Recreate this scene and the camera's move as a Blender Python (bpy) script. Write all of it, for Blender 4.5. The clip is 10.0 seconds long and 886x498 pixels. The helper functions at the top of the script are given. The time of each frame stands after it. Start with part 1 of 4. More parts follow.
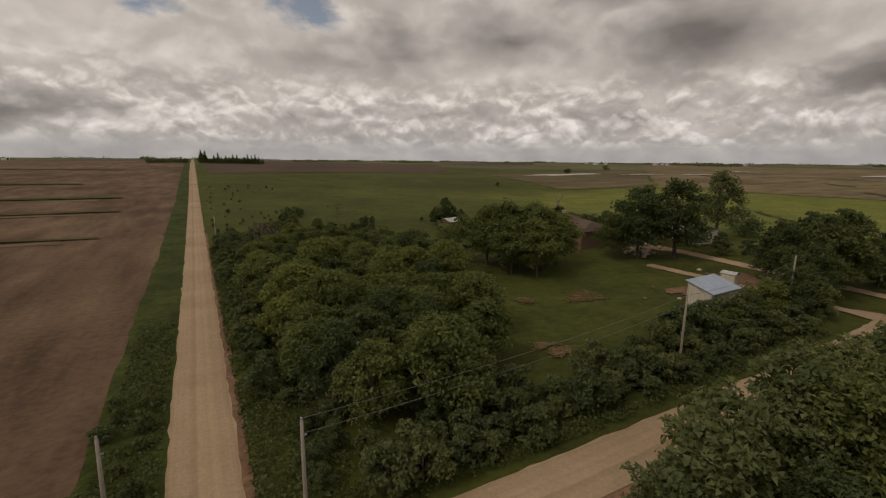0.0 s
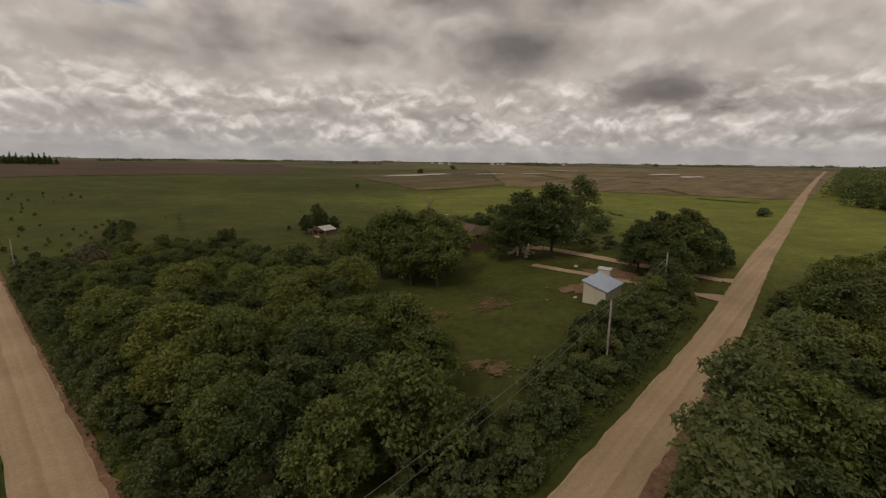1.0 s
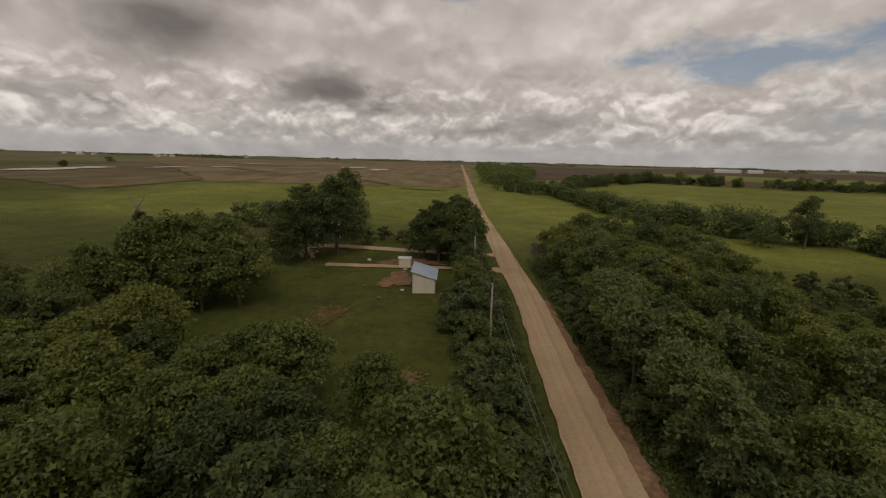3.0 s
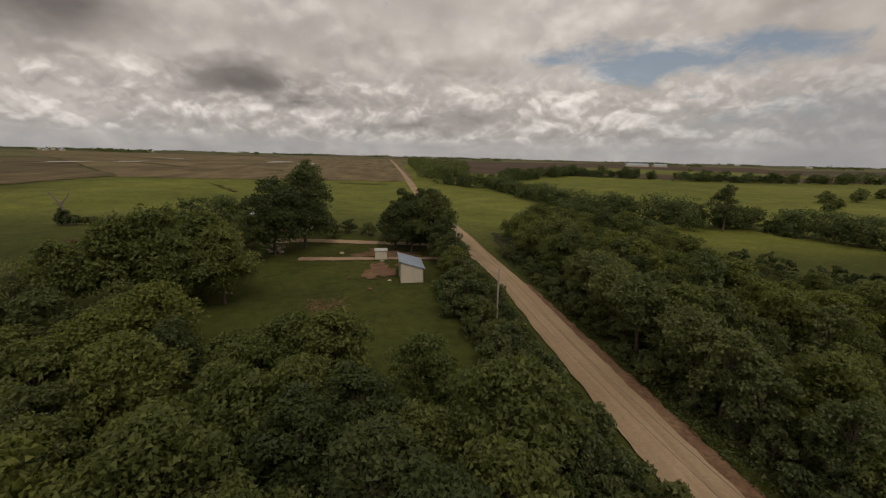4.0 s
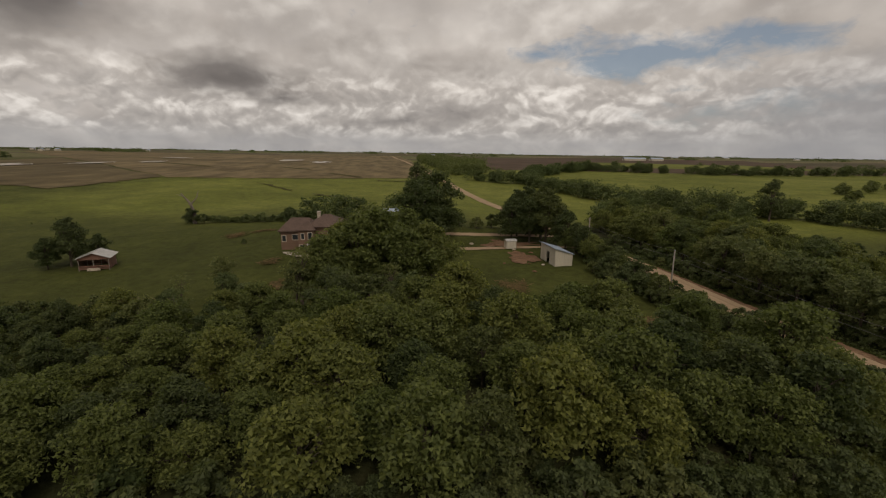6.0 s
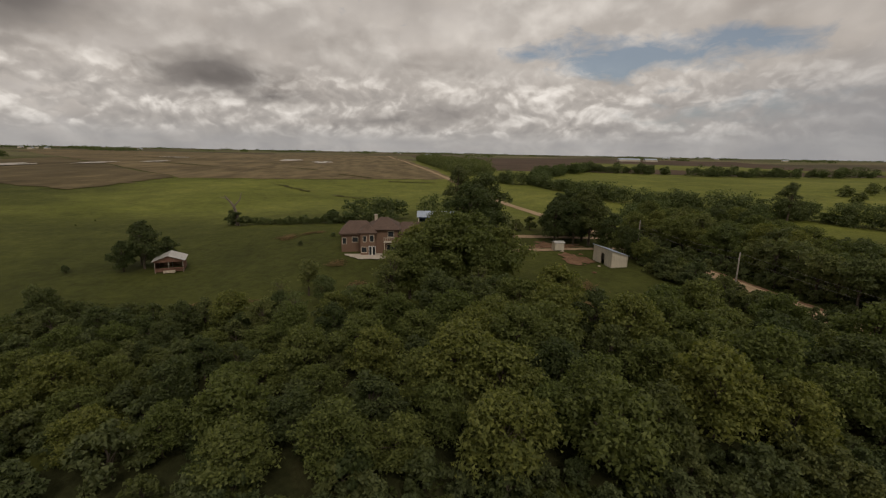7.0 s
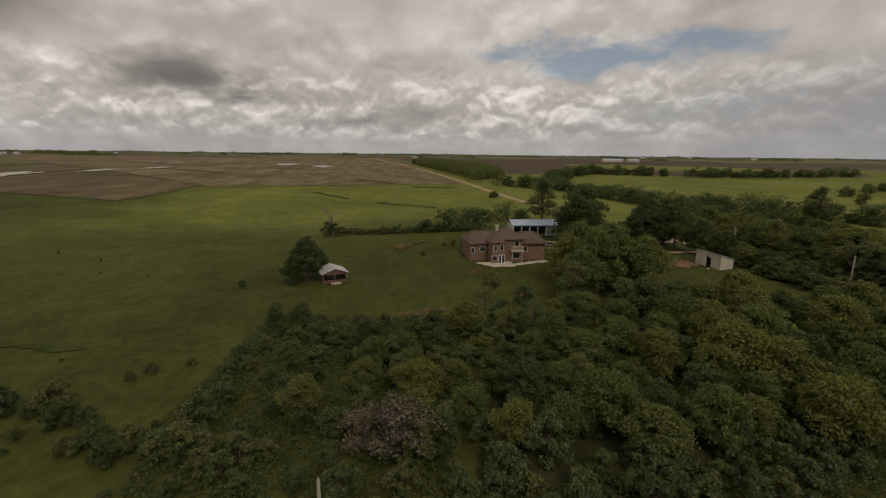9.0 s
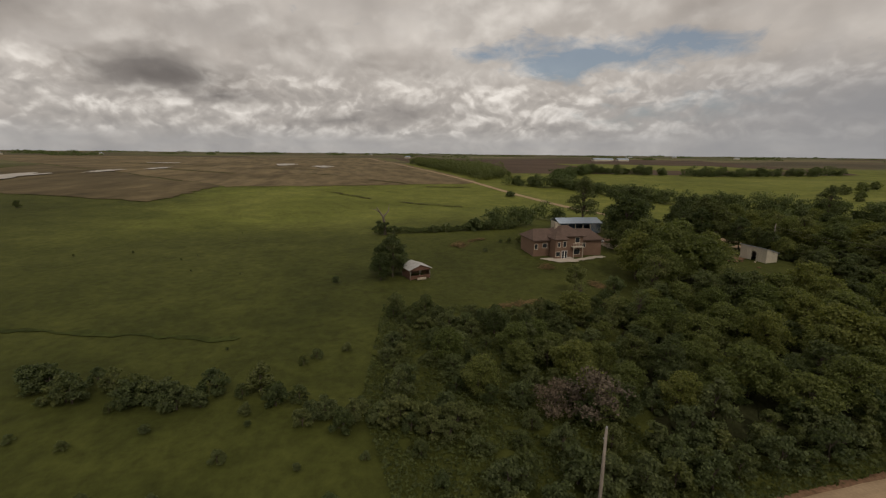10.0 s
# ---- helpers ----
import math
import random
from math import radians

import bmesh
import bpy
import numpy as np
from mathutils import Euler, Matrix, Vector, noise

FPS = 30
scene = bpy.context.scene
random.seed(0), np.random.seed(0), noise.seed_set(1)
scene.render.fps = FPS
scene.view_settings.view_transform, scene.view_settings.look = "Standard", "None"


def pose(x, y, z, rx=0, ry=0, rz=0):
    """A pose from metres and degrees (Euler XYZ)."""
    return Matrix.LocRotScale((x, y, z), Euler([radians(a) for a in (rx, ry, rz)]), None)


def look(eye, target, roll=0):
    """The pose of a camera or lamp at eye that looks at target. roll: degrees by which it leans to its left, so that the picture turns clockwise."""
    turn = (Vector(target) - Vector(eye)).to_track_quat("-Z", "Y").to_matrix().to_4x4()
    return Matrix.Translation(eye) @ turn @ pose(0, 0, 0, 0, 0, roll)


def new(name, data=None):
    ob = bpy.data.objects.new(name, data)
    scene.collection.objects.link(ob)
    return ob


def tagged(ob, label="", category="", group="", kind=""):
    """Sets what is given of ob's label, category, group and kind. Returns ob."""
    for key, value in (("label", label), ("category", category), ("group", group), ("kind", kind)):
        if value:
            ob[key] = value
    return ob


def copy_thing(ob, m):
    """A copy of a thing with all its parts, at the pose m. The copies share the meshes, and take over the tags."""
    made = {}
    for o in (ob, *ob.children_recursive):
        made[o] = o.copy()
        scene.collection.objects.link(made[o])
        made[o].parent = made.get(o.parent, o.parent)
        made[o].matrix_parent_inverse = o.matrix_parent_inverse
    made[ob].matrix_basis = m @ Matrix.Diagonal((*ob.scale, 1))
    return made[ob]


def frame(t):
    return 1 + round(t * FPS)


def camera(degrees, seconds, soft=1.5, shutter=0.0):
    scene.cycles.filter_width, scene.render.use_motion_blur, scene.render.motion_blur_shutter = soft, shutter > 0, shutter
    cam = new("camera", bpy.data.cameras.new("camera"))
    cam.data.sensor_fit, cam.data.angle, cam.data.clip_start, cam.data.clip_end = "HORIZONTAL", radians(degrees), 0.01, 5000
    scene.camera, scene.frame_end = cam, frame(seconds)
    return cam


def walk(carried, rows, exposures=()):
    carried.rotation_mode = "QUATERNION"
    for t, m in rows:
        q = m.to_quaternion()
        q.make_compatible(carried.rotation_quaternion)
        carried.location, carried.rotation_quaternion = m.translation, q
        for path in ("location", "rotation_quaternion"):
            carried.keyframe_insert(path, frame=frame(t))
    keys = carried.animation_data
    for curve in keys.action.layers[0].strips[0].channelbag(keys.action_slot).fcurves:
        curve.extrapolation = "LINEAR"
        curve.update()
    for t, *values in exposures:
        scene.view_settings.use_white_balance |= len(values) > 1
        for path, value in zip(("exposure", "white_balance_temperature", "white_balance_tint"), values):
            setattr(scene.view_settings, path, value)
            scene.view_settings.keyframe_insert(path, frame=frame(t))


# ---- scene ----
cam = camera(89.6, 10.0, soft=1.2)
PATH = [
    (0, (1.54, -24.91, 27.58), (11.017, -7.722, 23.721), 0.52),
    (0.5, (-2.04, -20.86, 28.40), (9.172, -4.752, 24.552), 0.54),
    (1, (-3.10, -13.07, 29.27), (11.509, 0.038, 25.441), 0.67),
    (1.5, (-4.74, -5.93, 30.02), (11.471, 5.156, 26.223), 1.42),
    (2, (-3.06, 0.13, 29.42), (14.944, 7.949, 25.578), 1.49),
    (2.5, (-4.53, 7.49, 28.72), (15.025, 9.166, 24.889), 1.58),
    (3, (-7.19, 14.00, 28.44), (12.410, 14.964, 24.566), 1.45),
    (3.2, (-8.63, 16.39, 28.38), (10.928, 14.813, 24.494), 1.66),
    (4.3, (-9.64, 31.51, 27.13), (9.802, 29.183, 23.083), 1.42),
    (4.5, (-10.48, 35.43, 27.19), (8.954, 33.018, 23.101), 1.37),
    (5, (-13.72, 44.80, 27.60), (5.663, 42.144, 23.467), 1.19),
    (5.5, (-19.32, 55.94, 28.29), (0.018, 53.238, 23.951), 1.61),
    (6, (-22.05, 67.86, 28.67), (-2.686, 65.121, 24.474), 0.85),
    (6.2, (-22.91, 72.62, 28.70), (-3.564, 69.769, 24.502), 1.00),
    (7.3, (-23.15, 93.04, 30.65), (-3.933, 89.459, 26.440), 1.02),
    (7.5, (-22.62, 98.12, 31.21), (-3.476, 94.144, 27.003), 0.96),
    (8, (-21.78, 110.50, 32.68), (-2.627, 106.469, 28.551), 0.91),
    (8.5, (-22.05, 122.72, 33.46), (-2.915, 118.654, 29.271), 0.93),
    (9, (-24.77, 132.35, 33.90), (-5.679, 128.095, 29.726), 0.62),
    (9.5, (-25.31, 145.88, 34.25), (-6.316, 141.258, 30.038), 0.63),
    (10, (-26.13, 159.07, 34.42), (-7.193, 154.177, 30.231), 0.56),
]
walk(cam, [(t, look(eye, target, roll)) for t, eye, target, roll in PATH], [(0, 0.0, 7100, 12), (10, 0.0, 7000, 10)])

# ---- light ----
SUN_AZ, SUN_EL = radians(262), radians(48)      # clockwise from north, height
sun = new("sun", bpy.data.lights.new("sun", "SUN"))
sun.data.energy, sun.data.angle, sun.data.color = 0.9, radians(14), (1.0, 0.93, 0.84)
sun.matrix_world = look((0, 0, 60), (-math.sin(SUN_AZ) * 40, -math.cos(SUN_AZ) * 40, 60 - math.tan(SUN_EL) * 40))


def build_world():
    """Broken cumulus deck under a blue sky, as a layer seen in perspective."""
    world = bpy.data.worlds.new("sky")
    scene.world = world
    world.use_nodes = True
    tree = world.node_tree
    tree.nodes.clear()
    L = tree.links.new

    def math_node(op, a, b=None, c=None, clamp=False):
        n = tree.nodes.new("ShaderNodeMath")
        n.operation, n.use_clamp = op, clamp
        for i, v in enumerate((a, b, c)):
            if v is None:
                continue
            if isinstance(v, (int, float)):
                n.inputs[i].default_value = v
            else:
                L(v, n.inputs[i])
        return n.outputs[0]

    def ramp(fac, stops):
        n = tree.nodes.new("ShaderNodeValToRGB")
        els = n.color_ramp.elements
        while len(els) < len(stops):
            els.new(0.5)
        for e, (p, c) in zip(els, stops):
            e.position, e.color = p, (*c, 1) if len(c) == 3 else c
        L(fac, n.inputs[0])
        return n.outputs[0]

    def mixc(fac, a, b, kind="MIX"):
        n = tree.nodes.new("ShaderNodeMix")
        n.data_type, n.blend_type = "RGBA", kind
        for sock, v in ((n.inputs[0], fac), (n.inputs[6], a), (n.inputs[7], b)):
            if isinstance(v, (int, float)):
                sock.default_value = v
            elif isinstance(v, tuple):
                sock.default_value = (*v, 1)
            else:
                L(v, sock)
        return n.outputs[2]

    coord = tree.nodes.new("ShaderNodeTexCoord")
    way = coord.outputs["Generated"]
    sep = tree.nodes.new("ShaderNodeSeparateXYZ")
    L(way, sep.inputs[0])
    x, y, z = sep.outputs

    def noise_tex(scale, detail, rough, distort=0.0, offset=(0, 0, 0), flat=2.0, rise=0.0, colour=False):
        """Noise over the ways of the sky, lying flatter than it is wide."""
        m = tree.nodes.new("ShaderNodeMapping")
        m.inputs["Location"].default_value = (offset[0], offset[1], offset[2] + rise * flat)
        m.inputs["Scale"].default_value = (1, 1, flat)
        L(way, m.inputs[0])
        n = tree.nodes.new("ShaderNodeTexNoise")
        n.inputs["Scale"].default_value = scale
        n.inputs["Detail"].default_value = detail
        n.inputs["Roughness"].default_value = rough
        n.inputs["Distortion"].default_value = distort
        L(m.outputs[0], n.inputs["Vector"])
        return n.outputs["Color" if colour else "Fac"]

    warp = tree.nodes.new("ShaderNodeVectorMath")
    warp.operation = "MULTIPLY_ADD"
    L(noise_tex(7, 3, 0.5, colour=True), warp.inputs[0])
    warp.inputs[1].default_value = (0.15, 0.15, 0.10)
    sink = tree.nodes.new("ShaderNodeVectorMath")
    L(way, sink.inputs[0])
    sink.inputs[1].default_value = (-0.075, -0.075, -0.05)
    L(sink.outputs[0], warp.inputs[2])
    bent = warp.outputs[0]

    def spot(azimuth, elevation, wide, tall, soft=1.0):
        """1 in the middle of an uneven patch round one way of the sky, 0 outside it."""
        a, e = radians(azimuth), radians(elevation)
        m = tree.nodes.new("ShaderNodeMapping")
        k = wide / tall
        m.inputs["Scale"].default_value = (1, 1, k)
        m.inputs["Location"].default_value = (-math.sin(a) * math.cos(e), -math.cos(a) * math.cos(e), -math.sin(e) * k)
        L(bent, m.inputs[0])
        n = tree.nodes.new("ShaderNodeVectorMath")
        n.operation = "LENGTH"
        L(m.outputs[0], n.inputs[0])
        return math_node("MULTIPLY", math_node("SUBTRACT", 1.0, math_node("DIVIDE", n.outputs["Value"], radians(wide)), clamp=True), soft)

    def pile(spots):
        total = spot(*spots[0])
        for s in spots[1:]:
            total = math_node("MAXIMUM", total, spot(*s))
        return total

    def heads(scale, smooth, rise, offset):
        """Rounded heaps with smaller ones on them, 1 at their middles."""
        m = tree.nodes.new("ShaderNodeMapping")
        m.inputs["Location"].default_value = (offset, 0, rise * 1.35)
        m.inputs["Scale"].default_value = (1, 1, 1.35)
        L(bent, m.inputs[0])
        n = tree.nodes.new("ShaderNodeTexVoronoi")
        n.feature, n.normalize = "SMOOTH_F1", True
        n.inputs["Scale"].default_value, n.inputs["Detail"].default_value = scale, 2.5
        n.inputs["Roughness"].default_value, n.inputs["Lacunarity"].default_value = 0.5, 2.2
        n.inputs["Smoothness"].default_value = smooth
        L(m.outputs[0], n.inputs["Vector"])
        return math_node("SUBTRACT", 1.0, n.outputs["Distance"])

    def blend(parts):
        total = math_node("MULTIPLY", parts[0][0], parts[0][1])
        for v, k in parts[1:]:
            total = math_node("MULTIPLY_ADD", v, k, total)
        return total

    def body(rise):
        """Thickness of the cloud: broad masses above, small heads low down."""
        high = blend([(noise_tex(4.5, 2, 0.5, 0.0, (3.1, 7.7, 0), 1.4, rise), 0.56), (noise_tex(11.0, 5, 0.48, 0.0, (1.7, 0.4, 0), 1.3, rise), 0.24), (heads(7.0, 0.6, rise, 0.3), 0.22)])
        low_down = blend([(noise_tex(10.0, 2, 0.5, 0.0, (3.1, 2.7, 0), 2.0, rise), 0.54), (noise_tex(24.0, 5, 0.52, 0.0, (5.7, 0.4, 0), 1.4, rise), 0.17), (heads(19.0, 0.45, rise, 0.7), 0.30)])
        down = ramp(z, [(0.05, (1, 1, 1)), (0.19, (0, 0, 0))])
        return mixc(down, high, low_down)

    mass, mass_up = body(0.0), body(0.016)
    lit = math_node("ADD", math_node("MULTIPLY", math_node("SUBTRACT", mass, mass_up), 2.9), 0.5)
    gloom = pile([(24, 12.5, 13, 5.0, 1.0), (36, 14, 13, 5, 1.1), (16, 11, 8, 2.5, 0.6), (56, 12.8, 13, 5.0, 1.1), (47, 18, 14, 4, 0.9), (64, 18.5, 12, 4.5, 0.9), (73, 7.8, 10, 3.4, 1.45), (79, 6.0, 7, 1.8, 1.1),
                  (102, 10, 12, 3.5, 0.55), (93, 3.8, 10, 1.5, 1.0), (100, 5.0, 9, 1.8, 0.8), (88, 11.5, 8, 3, 0.6), (8, 19, 12, 4, 0.8), (0, 7.5, 8, 2.0, 0.6), (-14, 4.6, 12, 2.2, 1.3), (-20, 11, 9, 3, 0.5), (48, 4.6, 10, 1.5, 0.6), (30, 5.4, 9, 1.4, 0.7), (12, 4.8, 8, 1.4, 0.8)])
    deep = math_node("ADD", math_node("MULTIPLY", gloom, 0.28), math_node("MULTIPLY", math_node("SUBTRACT", mass, 0.5), 0.62))
    tone = ramp(math_node("ADD", deep, 0.5), [(0.42, (0.74, 0.711, 0.691)), (0.52, (0.54, 0.512, 0.495)), (0.62, (0.36, 0.336, 0.323)), (0.82, (0.165, 0.154, 0.152))])
    edge = ramp(lit, [(0.25, (0.86, 0.86, 0.875)), (0.5, (1.0, 1.0, 1.0)), (0.76, (1.26, 1.255, 1.25))])
    cloud = mixc(1.0, tone, edge, "MULTIPLY")
    # heaps of cumulus standing in front of the deck: small ones low down, large soft ones higher
    def heaps(scale, gain, lift, low_edge, high_edge, offset, band, smooth):
        def thick(rise):
            return blend([(noise_tex(scale * 0.5, 3, 0.5, 0.0, (8.1 + offset, 2.7, 0), 1.6, rise), 0.55), (heads(scale, smooth, rise, 1.9 + offset), 0.50), (noise_tex(scale * 2.2, 5, 0.58, 0.0, (1.1, 5.7 + offset, 0), 1.2, rise), 0.14)])
        here, up = thick(0.0), thick(lift)
        crest = math_node("ADD", math_node("MULTIPLY", math_node("SUBTRACT", here, up), gain), 0.42)
        shade = ramp(crest, [(0.08, (0.33, 0.313, 0.306)), (0.38, (0.47, 0.447, 0.434)), (0.58, (0.70, 0.676, 0.658)), (0.84, (0.98, 0.957, 0.94))])
        return shade, math_node("MULTIPLY", ramp(here, [(low_edge, (0, 0, 0)), (high_edge, (1, 1, 1))]), ramp(z, band))

    shade, mask = heaps(5.5, 2.4, 0.030, 0.60, 0.74, 3.3, [(0.09, (0, 0, 0)), (0.16, (0.8, 0.8, 0.8)), (0.40, (0.8, 0.8, 0.8))], 0.55)
    cloud = mixc(math_node("MULTIPLY", mask, math_node("SUBTRACT", 1.0, math_node("MULTIPLY", gloom, 0.9), clamp=True)), cloud, shade)
    shade, mask = heaps(14.0, 4.0, 0.014, 0.56, 0.61, 0.0, [(0.02, (0, 0, 0)), (0.045, (0.9, 0.9, 0.9)), (0.12, (0.75, 0.75, 0.75)), (0.19, (0, 0, 0))], 0.22)
    cloud = mixc(math_node("MULTIPLY", mask, math_node("SUBTRACT", 1.0, math_node("MULTIPLY", gloom, 0.8), clamp=True)), cloud, shade)
    sky = tree.nodes.new("ShaderNodeTexSky")
    sky.sky_type, sky.sun_disc = "NISHITA", False
    sky.sun_elevation, sky.sun_rotation = SUN_EL, SUN_AZ
    blue = mixc(0.4, mixc(1.0, sky.outputs[0], (0.085, 0.080, 0.078), "MULTIPLY"), (0.225, 0.27, 0.335))
    thin = pile([(121, 10.5, 13, 2.6, 1.15), (131, 11.5, 10, 2.2, 1.0), (111, 11.5, 7, 2.2, 0.8), (13, 16.5, 5, 3, 1.1), (-3, 14.5, 5, 2.2, 1.0), (87, 18.0, 7, 2.4, 1.0), (132, 5.0, 16, 4, 0.6), (143, 16, 9, 2.6, 0.8), (128, 18, 8, 1.6, 0.7)])
    gap = noise_tex(16.0, 8, 0.62, 0.5, (2.2, 9.3, 0), 2.4)
    hole = ramp(math_node("ADD", math_node("MULTIPLY", thin, 0.55), math_node("MULTIPLY", gap, 0.75)), [(0.50, (0, 0, 0)), (0.80, (1, 1, 1))])
    deck = mixc(math_node("MULTIPLY", hole, 0.9), cloud, blue)
    # a smooth thin veil in the south-east
    sheet = math_node("MULTIPLY", pile([(150, 3.5, 34, 8, 2.0)]), 0.55)
    deck = mixc(sheet, deck, (0.29, 0.292, 0.312))
    # thick air near the horizon
    low = ramp(z, [(0.0, (1, 1, 1)), (0.022, (0.9, 0.9, 0.9)), (0.055, (0.3, 0.3, 0.3)), (0.13, (0, 0, 0))])
    veil = mixc(math_node("MULTIPLY", low, 0.60), deck, (0.27, 0.288, 0.32))
    ground_side = ramp(math_node("ADD", z, 0.5), [(0.49, (1, 1, 1)), (0.5, (0, 0, 0))])
    final = mixc(ground_side, veil, (0.07, 0.075, 0.05))
    back = tree.nodes.new("ShaderNodeBackground")
    L(final, back.inputs[0])
    back.inputs[1].default_value = 0.95
    L(back.outputs[0], tree.nodes.new("ShaderNodeOutputWorld").inputs[0])


build_world()

# ---- materials ----
def principled(name, rough=0.9, spec=0.2):
    m = bpy.data.materials.new(name)
    m.use_nodes = True
    b = m.node_tree.nodes["Principled BSDF"]
    b.inputs["Roughness"].default_value = rough
    b.inputs["Specular IOR Level"].default_value = spec
    return m, m.node_tree, b


def tnode(tree, kind, **values):
    n = tree.nodes.new(kind)
    for key, value in values.items():
        n.inputs[key].default_value = value
    return n


def noise_fac(tree, scale, detail=6, rough=0.6, vec=None, distort=0.0):
    n = tnode(tree, "ShaderNodeTexNoise", Scale=scale, Detail=detail, Roughness=rough, Distortion=distort)
    if vec is None:
        vec = tree.nodes.new("ShaderNodeTexCoord").outputs["Object"]
    tree.links.new(vec, n.inputs["Vector"])
    return n.outputs["Fac"]


def ramp_of(tree, fac, stops):
    n = tree.nodes.new("ShaderNodeValToRGB")
    els = n.color_ramp.elements
    while len(els) < len(stops):
        els.new(0.5)
    for e, (p, c) in zip(els, stops):
        e.position, e.color = p, (*c, 1)
    tree.links.new(fac, n.inputs[0])
    return n.outputs[0]


def mix_of(tree, fac, a, b, kind="MIX"):
    n = tree.nodes.new("ShaderNodeMix")
    n.data_type, n.blend_type = "RGBA", kind
    for sock, v in ((n.inputs[0], fac), (n.inputs[6], a), (n.inputs[7], b)):
        if isinstance(v, (int, float)):
            sock.default_value = v
        elif isinstance(v, tuple):
            sock.default_value = (*v, 1)
        else:
            tree.links.new(v, sock)
    return n.outputs[2]


def bump_of(tree, b, fac, strength, distance):
    n = tnode(tree, "ShaderNodeBump", Strength=strength, Distance=distance)
    tree.links.new(fac, n.inputs["Height"])
    tree.links.new(n.outputs[0], b.inputs["Normal"])


def stretched(tree, sx, sy, sz=1.0, turn=0.0):
    m = tree.nodes.new("ShaderNodeMapping")
    m.inputs["Scale"].default_value = (sx, sy, sz)
    m.inputs["Rotation"].default_value = (0, 0, turn)
    tree.links.new(tree.nodes.new("ShaderNodeTexCoord").outputs["Object"], m.inputs[0])
    return m.outputs[0]


def ground_material(name, low, mid, high, coarse=0.02, grain=0.6, relief=0.15, streak=None, streak_turn=0.0, contrast=0.5):
    """Soil or sward: broad patches, grain and, where given, rows."""
    m, t, b = principled(name, 0.95, 0.1)
    broad = noise_fac(t, coarse, 6, 0.62, distort=0.6)
    small = noise_fac(t, grain, 8, 0.7)
    col = ramp_of(t, broad, [(0.32, low), (0.5, mid), (0.68, high)])
    shade = ramp_of(t, small, [(0.3, (1 - contrast,) * 3), (0.7, (1 + contrast,) * 3)])
    col = mix_of(t, 0.8, col, shade, "MULTIPLY")
    if streak:
        rows = noise_fac(t, 1.0, 4, 0.6, stretched(t, *streak, turn=streak_turn))
        col = mix_of(t, 0.75, col, ramp_of(t, rows, [(0.35, (0.6, 0.6, 0.6)), (0.65, (1.4, 1.4, 1.4))]), "MULTIPLY")
    t.links.new(col, b.inputs["Base Color"])
    bump_of(t, b, small, 0.8, relief)
    return m


def leaf_material(name, dark, light, translucent=0.35):
    m, t, b = principled(name, 0.6, 0.25)
    info = t.nodes.new("ShaderNodeObjectInfo")
    geo = t.nodes.new("ShaderNodeNewGeometry")
    clump = noise_fac(t, 0.55, 3, 0.6)
    per = mix_of(t, 0.5, geo.outputs["Random Per Island"], clump)
    col = ramp_of(t, per, [(0.25, dark), (0.75, light)])
    tint = ramp_of(t, info.outputs["Random"], [(0.0, (0.78, 0.84, 0.78)), (0.5, (1.0, 1.0, 1.0)), (1.0, (1.25, 1.16, 1.0))])
    col = mix_of(t, 1.0, col, tint, "MULTIPLY")
    t.links.new(col, b.inputs["Base Color"])
    tr = t.nodes.new("ShaderNodeBsdfTranslucent")
    t.links.new(mix_of(t, 1.0, col, (1.1, 1.15, 0.7), "MULTIPLY"), tr.inputs[0])
    mix = t.nodes.new("ShaderNodeMixShader")
    mix.inputs[0].default_value = translucent
    t.links.new(b.outputs[0], mix.inputs[1])
    t.links.new(tr.outputs[0], mix.inputs[2])
    t.links.new(mix.outputs[0], t.nodes["Material Output"].inputs[0])
    return m


def plain_material(name, colour, rough=0.7, metal=0.0, grain=3.0, vary=0.2, relief=0.01, streak=None, spec=0.3):
    m, t, b = principled(name, rough, spec)
    b.inputs["Metallic"].default_value = metal
    vec = stretched(t, *streak) if streak else None
    wear = noise_fac(t, grain, 7, 0.65, vec)
    stain = noise_fac(t, grain * 0.2, 4, 0.6)
    lo, hi = tuple(c * (1 - vary) for c in colour), tuple(min(1, c * (1 + vary)) for c in colour)
    col = ramp_of(t, wear, [(0.3, lo), (0.7, hi)])
    col = mix_of(t, 0.6, col, ramp_of(t, stain, [(0.3, (1 - vary,) * 3), (0.7, (1 + vary * 0.6,) * 3)]), "MULTIPLY")
    t.links.new(col, b.inputs["Base Color"])
    bump_of(t, b, wear, 0.4, relief)
    return m


